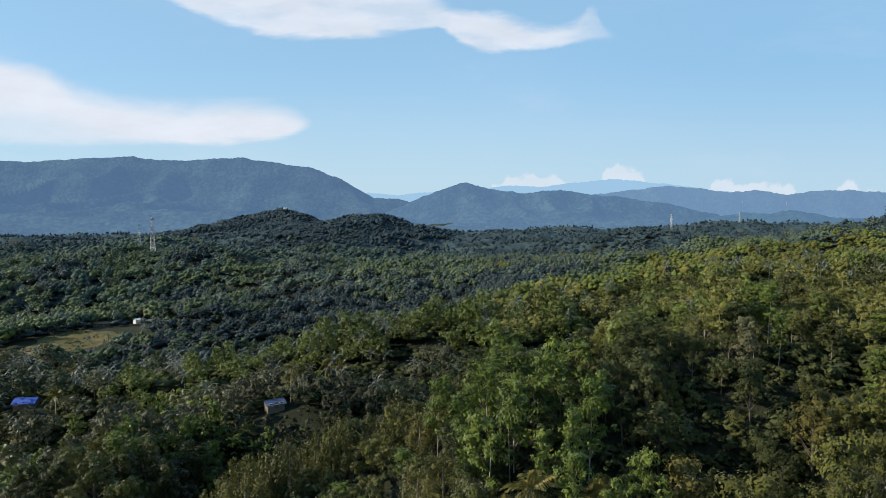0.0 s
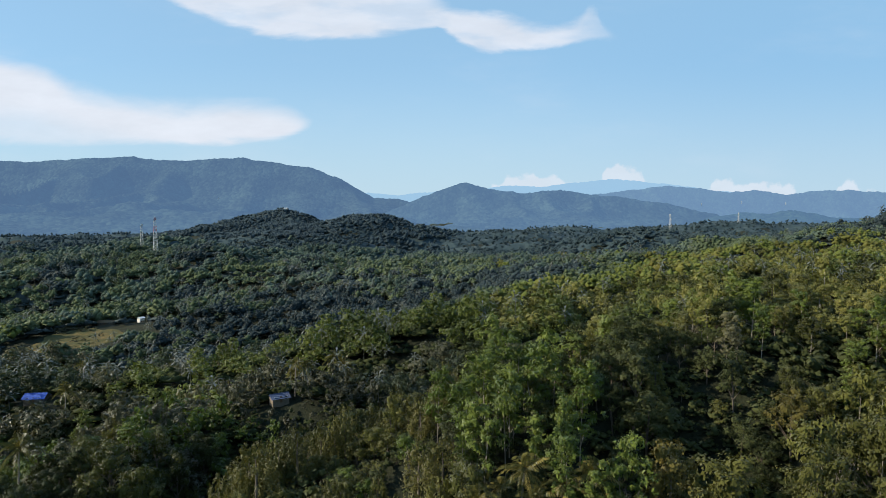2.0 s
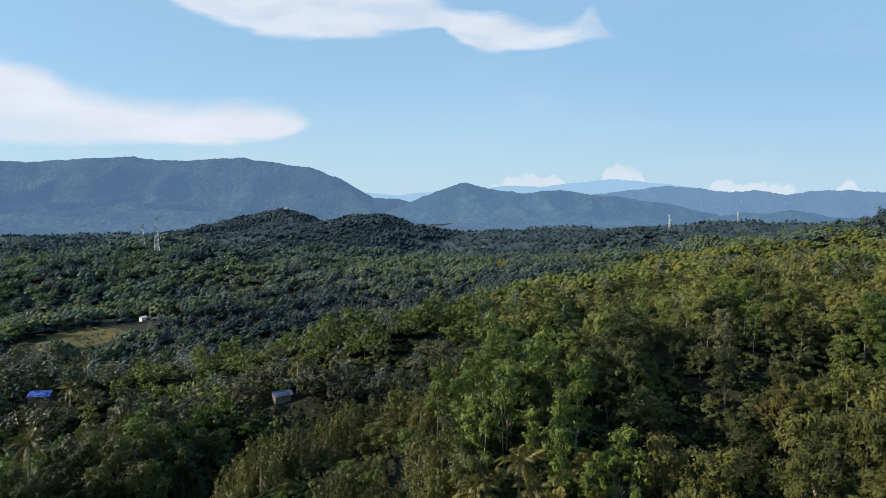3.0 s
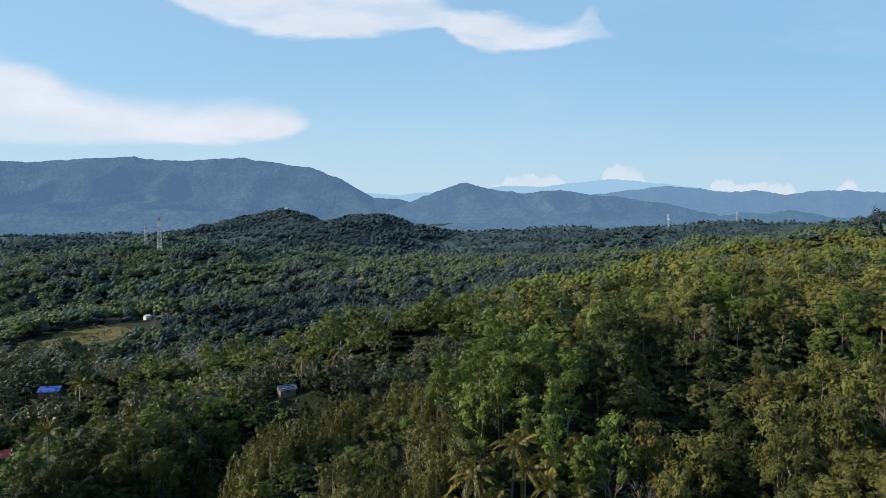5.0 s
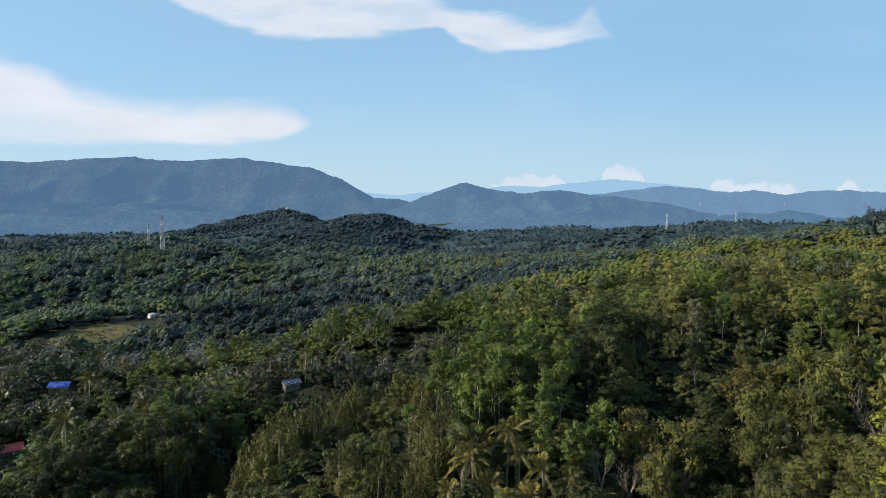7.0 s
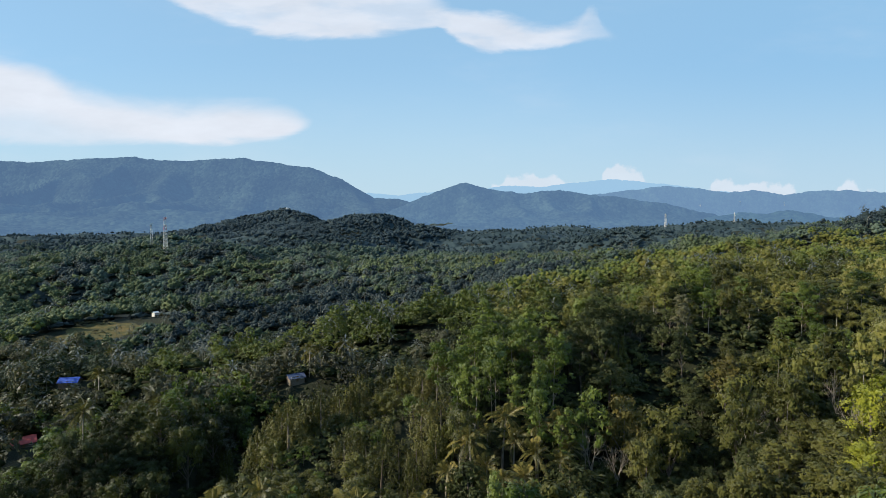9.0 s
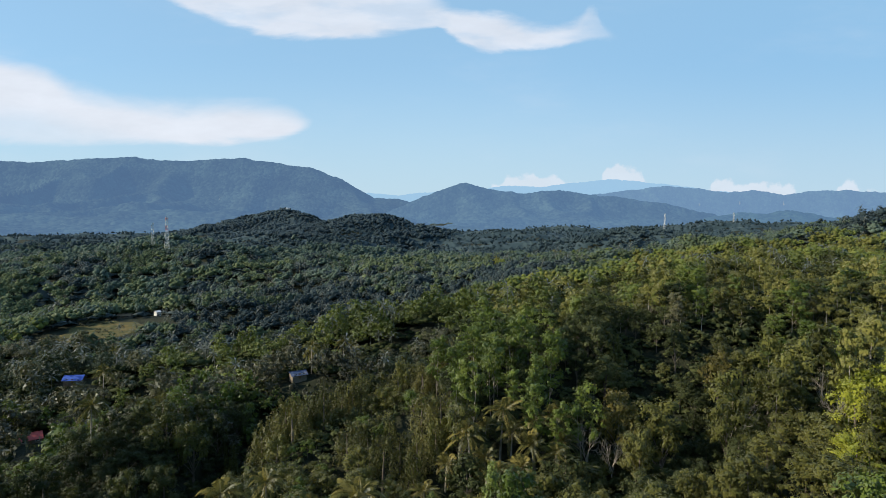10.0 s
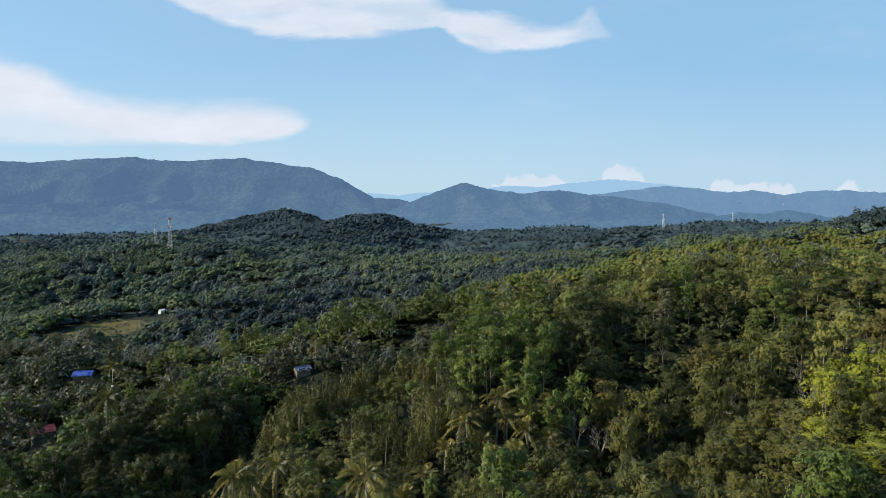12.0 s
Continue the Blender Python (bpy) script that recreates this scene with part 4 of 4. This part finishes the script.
def wider_wood():
    rng = np.random.default_rng(11)
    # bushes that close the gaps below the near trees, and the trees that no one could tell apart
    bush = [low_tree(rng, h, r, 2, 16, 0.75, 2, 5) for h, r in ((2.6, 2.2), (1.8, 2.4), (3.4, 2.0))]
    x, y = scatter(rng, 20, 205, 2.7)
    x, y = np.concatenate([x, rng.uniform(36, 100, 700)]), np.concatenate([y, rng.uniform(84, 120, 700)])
    # the darkest leaves stand in for shade between the trees
    joined("undergrowth", "dense bushes beneath the trees, shade put into their dark green", bush, x, y, rng.integers(0, 3, len(x)), rng, "deep")
    tuft = [dome_tree(rng, h, r, 3, 8, 0.9) for h, r in ((4.6, 5.0), (3.4, 5.6))]
    x, y = scatter(rng, 140, 660, 8.6)
    extra_x, extra_y = scatter(rng, 140, 345, 8.0)
    x, y = np.concatenate([x, extra_x]), np.concatenate([y, extra_y])
    k = y < 340
    # dark leaf colours here deepen the shade between crowns
    joined("lower_canopy", "low treetops between the taller trees, shade put into their dark colour", tuft, x[k], y[k], rng.integers(0, 2, k.sum()), rng, "deep")
    joined("lower_canopy", "low treetops of the open valley, shade and haze put into their colour", tuft, x[~k], y[~k], rng.integers(0, 2, (~k).sum()), rng, "shade")
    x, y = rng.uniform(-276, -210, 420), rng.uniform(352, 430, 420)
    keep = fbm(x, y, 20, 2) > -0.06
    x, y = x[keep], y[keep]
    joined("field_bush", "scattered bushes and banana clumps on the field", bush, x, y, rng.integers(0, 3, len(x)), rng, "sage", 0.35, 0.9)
    # these sheets carry shade and distance haze in their leaf colours
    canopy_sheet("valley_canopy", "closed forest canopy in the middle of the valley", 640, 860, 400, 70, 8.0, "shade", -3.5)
    canopy_sheet("forest_canopy", "closed forest canopy beyond the valley, blue haze put into its colour", 845, 1520, 420, 110, 9.0, "far", -2.0)
    canopy_sheet("forest_canopy", "closed forest canopy on the far hills, blue haze put into its colour", 1500, 2650, 560, 120, 10.0, "far", -1.0)
    canopy_sheet("forest_canopy", "closed forest canopy stretching to the mountains, blue haze put into its colour", 2600, 4300, 420, 70, 22.0, "far", -9.0)
    small_crowns = [low_tree(rng, h, r, 6, 240, 0.55, 2, 5, sprays=30) for h, r in ((9.5, 3.4), (11, 3.1))]
    rough = [low_tree(rng, h, r, 7, 380, 0.46, 2, 5, sprays=48) for h, r in ((9, 3.1), (10.5, 2.9))]
    low = (land(REST[:, 0], REST[:, 1]) + 15 < 80 - 0.467 * (REST[:, 1] + 42)) | (REST[:, 1] <= 12)
    seen = REST[~low]
    leafy = fbm(seen[:, 0] + 15, seen[:, 1], 24, 2) + rng.normal(scale=0.08, size=len(seen)) > 0.06
    for grove, label, leaf in ((seen[leafy], "fresh green treetops on the near slopes", "fresh"), (seen[~leafy], "mixed dull green treetops on the near slopes", "sage")):
        joined("near_wood", label, rough, grove[:, 0], grove[:, 1], rng.integers(0, 2, len(grove)), rng, leaf, 0.6, 1.3)
    under = REST[low]
    joined("wood_below", "treetops on the ridge below the flight", small_crowns, under[:, 0], under[:, 1], rng.integers(0, 2, len(under)), rng, "olive", 0.5, 0.8)
    # the wood goes on beneath and behind the flight
    plain = [low_tree(rng, h, r, 6, 150, 0.8, 2, 5, sprays=22) for h, r in ((9.5, 4.0), (11, 3.7))]
    x, y = [(a + rng.uniform(-2, 2, a.shape)).ravel() for a in np.meshgrid(np.arange(-150, 151, 4.8), np.arange(-160, 14, 4.8))]
    k = land(x, y) + 13 < 80 - 0.467 * np.clip(y + 44, 0, None)
    x, y = x[k], y[k]
    joined("wood_behind", "mixed green treetops along the wooded ridge", plain, x, y, rng.integers(0, 2, len(x)), rng, "wood", 0.75, 1.0)
    mid = [dome_tree(rng, h, r, 10, 110, 0.66, 0.77) for h, r in ((10, 6.4), (11.5, 5.4), (8.5, 7.0), (12.5, 4.6))]
    rich = [dome_tree(rng, h, r, 13, 640, 0.5, sprays=70) for h, r in ((10, 5.4), (11.5, 4.6), (8.5, 6.0), (13, 3.9))]
    x, y = scatter(rng, 200, 660, 6.2)
    kind = rng.random(len(x))
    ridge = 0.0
    # sunlit and shaded bands of the valley, put into the leaf colours
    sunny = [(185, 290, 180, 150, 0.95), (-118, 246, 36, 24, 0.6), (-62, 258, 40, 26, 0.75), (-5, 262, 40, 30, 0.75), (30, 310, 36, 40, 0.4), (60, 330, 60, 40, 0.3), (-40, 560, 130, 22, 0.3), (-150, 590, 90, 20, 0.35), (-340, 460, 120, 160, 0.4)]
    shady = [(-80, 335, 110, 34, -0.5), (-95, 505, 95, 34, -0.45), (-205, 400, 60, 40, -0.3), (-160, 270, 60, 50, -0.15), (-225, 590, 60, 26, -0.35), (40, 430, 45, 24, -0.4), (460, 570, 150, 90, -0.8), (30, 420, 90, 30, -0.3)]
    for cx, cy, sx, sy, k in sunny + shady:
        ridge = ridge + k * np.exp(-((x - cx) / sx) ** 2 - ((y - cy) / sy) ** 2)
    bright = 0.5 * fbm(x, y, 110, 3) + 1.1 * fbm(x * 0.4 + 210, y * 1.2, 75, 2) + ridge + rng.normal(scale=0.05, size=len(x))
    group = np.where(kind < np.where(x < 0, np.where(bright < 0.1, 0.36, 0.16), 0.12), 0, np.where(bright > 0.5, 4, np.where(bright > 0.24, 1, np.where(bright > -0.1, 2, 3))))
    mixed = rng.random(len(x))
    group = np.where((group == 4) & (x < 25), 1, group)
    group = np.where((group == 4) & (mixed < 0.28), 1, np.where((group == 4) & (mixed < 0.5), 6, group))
    # farther treetops take leaf colours with haze in them
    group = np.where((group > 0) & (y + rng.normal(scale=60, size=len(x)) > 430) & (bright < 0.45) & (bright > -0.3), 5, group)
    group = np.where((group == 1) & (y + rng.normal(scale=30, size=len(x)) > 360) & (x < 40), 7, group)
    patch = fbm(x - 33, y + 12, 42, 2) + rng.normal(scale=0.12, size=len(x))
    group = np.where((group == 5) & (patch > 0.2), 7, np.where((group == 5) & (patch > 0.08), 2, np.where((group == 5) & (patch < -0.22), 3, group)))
    for g, name, label, leaf in ((1, "sunny_wood", "light green treetops of the middle distance, sunlight put into their colour", "fresh"), (2, "mixed_wood", "olive green treetops of the middle distance", "sage"), (3, "dark_wood", "treetops of the middle distance, shade put into their dark green", "deep"),
                                 (4, "pale_wood", "yellow-green treetops along the ridge, sunlight put into their pale colour", "sun"), (6, "olive_wood", "dull olive treetops along the sunlit ridge", "olive"), (7, "hazy_wood", "lighter green treetops where the valley opens, haze put into their colour", "cool"), (5, "middle_wood", "treetops where the valley opens, haze put into their cool green", "haze")):
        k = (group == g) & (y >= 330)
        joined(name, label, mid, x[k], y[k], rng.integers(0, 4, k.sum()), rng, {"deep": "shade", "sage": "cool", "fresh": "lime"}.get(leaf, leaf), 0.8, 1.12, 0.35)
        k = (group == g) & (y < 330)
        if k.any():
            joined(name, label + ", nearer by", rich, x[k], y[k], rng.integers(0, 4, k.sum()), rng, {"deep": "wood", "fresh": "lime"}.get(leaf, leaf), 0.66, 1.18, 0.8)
    k = group == 0
    joined("palm_grove", "many coconut palms among the forest trees", [low_palm(rng, 9), low_palm(rng, 12)], x[k], y[k], rng.integers(0, 2, k.sum()), rng, "grove", 0.7, 1.05)
    small = [dome_tree(rng, h, r, 5, 14, 0.9, 0.95) for h, r in ((10, 6.4), (11.5, 5.6), (9, 7.2))]
    x, y = scatter(rng, 640, 1250, 10.5)
    near_x, near_y = scatter(rng, 620, 880, 11.0)
    x, y = np.concatenate([x, near_x]), np.concatenate([y, near_y])
    # leaf colours change to hazier ones with distance
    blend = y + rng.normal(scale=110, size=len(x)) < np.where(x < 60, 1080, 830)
    joined("distant_wood", "green forest canopy farther off, haze put into its colour", small, x[blend], y[blend], rng.integers(0, 3, blend.sum()), rng, "haze", 0.8, 1.1, 0.35)
    joined("remote_wood", "forest canopy far off, blue haze put into its colour", small, x[~blend], y[~blend], rng.integers(0, 3, (~blend).sum()), rng, "far", 0.8, 1.1, 0.35)
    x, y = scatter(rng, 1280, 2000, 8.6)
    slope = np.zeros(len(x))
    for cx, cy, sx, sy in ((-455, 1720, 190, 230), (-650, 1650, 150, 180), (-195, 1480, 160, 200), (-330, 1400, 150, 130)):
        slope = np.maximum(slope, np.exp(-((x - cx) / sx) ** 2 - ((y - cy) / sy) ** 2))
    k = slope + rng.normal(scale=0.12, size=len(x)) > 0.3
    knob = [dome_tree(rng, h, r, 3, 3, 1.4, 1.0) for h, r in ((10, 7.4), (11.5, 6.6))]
    joined("hill_wood", "dark forest over the twin hills, blue haze put into its colour", knob, x[k], y[k], rng.integers(0, 2, k.sum()), rng, "hill", 0.85, 1.1, 0.3)
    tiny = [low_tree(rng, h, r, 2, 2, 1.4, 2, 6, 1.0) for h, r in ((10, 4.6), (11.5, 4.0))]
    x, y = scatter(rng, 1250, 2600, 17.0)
    joined("far_wood", "forest canopy of the far plain, blue haze put into its colour", tiny, x, y, rng.integers(0, 2, len(x)), rng, "far", 0.75, 1.1, 0.5)


wider_wood()


# ---- field, houses and masts ----
GRASS = plain_material("dry_grass", [(0.026, 0.038, 0.013), (0.06, 0.062, 0.021), (0.115, 0.09, 0.031), (0.2, 0.13, 0.048)], 0.22, 0.95, 0, 0.4, 0)
STEEL_RED = plain_material("mast_red_paint", [(0.35, 0.05, 0.03), (0.48, 0.08, 0.05)], 2.0, 0.6)
STEEL_WHITE = plain_material("mast_white_paint", [(0.55, 0.55, 0.53), (0.72, 0.72, 0.7)], 2.0, 0.6)
STEEL_GREY = plain_material("galvanised_steel", [(0.26, 0.28, 0.3), (0.4, 0.42, 0.44)], 2.0, 0.5, 0.3)
PLASTER = plain_material("house_wall", [(0.10, 0.085, 0.066), (0.2, 0.17, 0.13)], 1.0, 0.9)
ROOF = {"blue": plain_material("roof_blue", [(0.025, 0.055, 0.28), (0.045, 0.1, 0.42)], 1.5, 0.45), "red": plain_material("roof_red", [(0.3, 0.05, 0.05), (0.5, 0.1, 0.09)], 1.5, 0.55),
        "white": plain_material("roof_white", [(0.6, 0.62, 0.64), (0.85, 0.86, 0.88)], 1.5, 0.5), "grey": plain_material("roof_grey", [(0.045, 0.06, 0.11), (0.085, 0.11, 0.19)], 1.5, 0.8), "brown": plain_material("roof_thatch", [(0.1, 0.07, 0.04), (0.2, 0.14, 0.09)], 1.5, 0.9)}
DARK = plain_material("dark_opening", [(0.02, 0.02, 0.022), (0.035, 0.035, 0.04)], 1.0, 0.3)
WOOD = plain_material("door_wood", [(0.12, 0.075, 0.04), (0.22, 0.14, 0.08)], 2.0, 0.7)


def field():
    a, r = np.meshgrid(np.linspace(0, 2 * math.pi, 73)[:-1], np.linspace(0.001, 1, 26))
    wob = 1 + 0.12 * np.sin(3 * a + 1) + 0.07 * np.sin(7 * a)
    x, y = -242 + 29 * r * wob * np.cos(a), 396 + 32 * r * wob * np.sin(a)
    base = land(x, y)
    step = np.floor(base / 0.8 + fbm(x, y, 30, 2)) * 0.8
    z = np.where(r > 0.95, base - 0.6, np.maximum(base + 0.15, 0.5 * base + 0.5 * step + 0.5))
    m = a.shape[1]
    i, j = np.meshgrid(np.arange(25), np.arange(m), indexing="ij")
    k = (j + 1) % m
    quads = np.stack([i * m + j, (i + 1) * m + j, (i + 1) * m + k, i * m + k], -1).reshape(-1, 4)
    tagged(new("field", mesh_of("field", np.stack([x, y, z], -1).reshape(-1, 3), [quads], GRASS, True)), "open field of yellowed grass in low terraces", "field", "", "structure")


field()


def slab(bm, x0, x1, y0, y1, z0, z1):
    v = [bm.verts.new(p) for p in ((x0, y0, z0), (x1, y0, z0), (x1, y1, z0), (x0, y1, z0), (x0, y0, z1), (x1, y0, z1), (x1, y1, z1), (x0, y1, z1))]
    for f in ((3, 2, 1, 0), (4, 5, 6, 7), (0, 1, 5, 4), (1, 2, 6, 5), (2, 3, 7, 6), (3, 0, 4, 7)):
        bm.faces.new([v[i] for i in f])


def box_part(name, parent, material, *sides, label=""):
    bm = bmesh.new()
    slab(bm, *sides)
    return part(name, bm_mesh(name, bm, material), parent, label)


def house(x, y, turn, long, wide, high, roof, label, pitch=0.42, wall=None):
    """A small house: four walls, two roof slopes of ribbed sheet, a door and windows."""
    ob = tagged(new("house"), label, "house", "houses in the valley")
    ob.matrix_basis = pose(x, y, float(land(x, y)) - 0.4, 0, 0, turn)
    a, b, t = long / 2, wide / 2, 0.15
    for sides in ((-a, a, -b, -b + t, -1, high), (-a, a, b - t, b, -1, high), (-a, -a + t, -b + t, b - t, -1, high), (a - t, a, -b + t, b - t, -1, high)):
        box_part("wall", ob, wall or PLASTER, *sides)
    rise, over = b * pitch, 0.6
    for sign in (-1, 1):
        s = Shape()
        n = int(long / 0.45)
        u = np.linspace(-a - over, a + over, 2 * n + 1)
        rib = np.where(np.arange(2 * n + 1) % 2, 0.05, 0.0)
        low, top = high - over * pitch, high + rise
        v = np.concatenate([np.stack([u, 0 * u + sign * (b + over), low + rib], 1), np.stack([u, 0 * u, top + rib], 1),
                            np.stack([u, 0 * u + sign * (b + over), low + rib - 0.06], 1), np.stack([u, 0 * u, top + rib - 0.06], 1)])
        k, m = np.arange(2 * n), 2 * n + 1
        q = np.concatenate([np.stack([k, k + 1, k + 1 + m, k + m], 1), np.stack([k + 2 * m, k + 3 * m, k + 1 + 3 * m, k + 1 + 2 * m], 1), np.stack([k, k + 2 * m, k + 1 + 2 * m, k + 1], 1)])
        s.add(v, (), q)
        part("roof", s.mesh("roof", ROOF[roof]), ob)
    for sign in (-1, 1):
        bm = bmesh.new()
        bm.faces.new([bm.verts.new(p) for p in ((sign * (a - 0.05), -b, high), (sign * (a - 0.05), b, high), (sign * (a - 0.05), 0, high + rise - 0.08))])
        part("gable", bm_mesh("gable", bm, wall or PLASTER), ob)
    box_part("ridge_cap", ob, ROOF[roof], -a - over, a + over, -0.16, 0.16, high + rise + 0.02, high + rise + 0.09)
    box_part("door", ob, WOOD, -0.45, 0.45, -b - 0.03, -b - 0.002, 0.4, 2.45)
    for c in (-a * 0.6, a * 0.6):
        w = box_part("window", ob, STEEL_WHITE, c - 0.65, c + 0.65, -b - 0.05, -b - 0.003, 1.25, 2.35)
        box_part("pane", w, DARK, c - 0.55, c + 0.55, -b - 0.056, -b - 0.051, 1.35, 2.25)
    return ob


house(-174.0, 250.7, 8, 8.0, 5.4, 2.1, "blue", "small house with a bright blue sheet roof", 0.55)
house(-160.3, 198.3, 38, 7.5, 5.5, 2.4, "red", "house with a faded red ribbed roof", 0.6)
house(-54.6, 194.0, 32, 5.4, 4.4, 2.0, "grey", "small house with a blue-grey metal roof")
house(-231.6, 457.4, 62, 3.8, 3.4, 4.4, "white", "little white house among the trees", 0.4, STEEL_WHITE)
house(46.2, 316.8, 10, 12, 6, 2.8, "grey", "long low house with a weathered grey roof")
house(-252.0, 446.0, 5, 10, 5, 2.6, "brown", "long hut with a brown roof beside the field")

house(-443, 1712, 10, 9, 7, 11.0, "white", "small white station on the hilltop", 0.3, STEEL_WHITE)


def strut(s, a, b, r):
    tube(s, [a, b], [r, r], 4)


def lattice_mast(x, y, top, base, head, bays, paints, label, r=0.16, name="lattice_mast", foot=None):
    """Four legs that lean together, ringed and cross-braced bay by bay, with panel aerials and drums at the head."""
    z0 = (float(land(x, y)) if foot is None else foot) - 0.5
    high = top - z0
    ob = tagged(new(name), label, "radio mast", "masts on the hills")
    ob.matrix_basis = pose(x, y, z0, 0, 0, 24)
    level = [high * (1 - (1 - i / bays) ** 1.25) for i in range(bays + 1)]

    def corner(i, k):
        w = (base + (head - base) * min(1.0, (level[i] / high) ** 0.8)) / 2
        return np.array((w * (-1, 1, 1, -1)[k], w * (-1, -1, 1, 1)[k], level[i]))

    for i in range(bays):
        paint = paints[i * len(paints) // bays]
        bay = Shape()
        for k in range(4):
            n = (k + 1) % 4
            strut(bay, corner(i + 1, k), corner(i + 1, n), r * 0.7)
            strut(bay, corner(i, k), corner(i + 1, n), r * 0.6)
            strut(bay, corner(i, n), corner(i + 1, k), r * 0.6)
        bay_ob = part("bay", bay.mesh("bay", paint), ob)
        for k in range(4):
            leg = Shape()
            strut(leg, corner(i, k), corner(i + 1, k), r)
            part("leg", leg.mesh("leg", paint), bay_ob)
    for j, (a, z) in enumerate(((0, 0.985), (2.1, 0.985), (4.2, 0.985), (1.0, 0.92), (3.1, 0.92), (5.2, 0.92))):
        c = np.array((math.cos(a), math.sin(a), 0)) * (head / 2 + 0.5)
        box_part("panel_aerial", ob, STEEL_WHITE, c[0] - 0.25, c[0] + 0.25, c[1] - 0.25, c[1] + 0.25, high * z - 1.2, high * z + 1.0)
    box_part("platform", ob, paints[-1], -head * 0.9, head * 0.9, -head * 0.9, head * 0.9, high * 0.955, high * 0.955 + 0.35)
    bv, bt = ball(6, 10)
    for a, z in ((4.4, 0.8), (5.4, 0.74)):
        drum = Shape()
        drum.add(bv * (0.8, 0.8, 0.8) + np.array((math.cos(a) * (head / 2 + 1), math.sin(a) * (head / 2 + 1), high * z)), bt)
        part("dish_aerial", drum.mesh("dish_aerial", STEEL_WHITE, True), ob)
    rod = Shape()
    strut(rod, np.array((0, 0, high * 0.98)), np.array((0, 0, high + 2.0)), 0.07)
    part("lightning_rod", rod.mesh("lightning_rod", STEEL_GREY), ob)
    return ob


R, W = STEEL_RED, STEEL_WHITE
lattice_mast(-305, 640, 75.5, 6.0, 1.6, 14, [W, W, W, W, R, W, R], "tall red and white lattice radio mast on a hill", 0.15)
lattice_mast(-349, 700, 67.5, 4.0, 1.4, 11, [STEEL_GREY, W, STEEL_GREY], "slim grey lattice radio mast beside a taller one", 0.13)
lattice_mast(451, 1205, 78, 4.5, 1.8, 12, [STEEL_GREY, W, STEEL_GREY], "pale lattice mast rising from the far plain", 0.13)
lattice_mast(889, 1830, 82, 5.0, 2.0, 10, [STEEL_GREY], "distant pale lattice mast on the far plain", 0.17)
for x, y, z in ((1957, 4621, 131), (2291, 4683, 149), (2636, 4694, 145), (-1507, 4099, 171)):
    lattice_mast(x, y, z + 24, 5.0, 2.0, 5, [STEEL_GREY], "distant grey pylon on the mountain slope", 0.2, "pylon", z - 4)
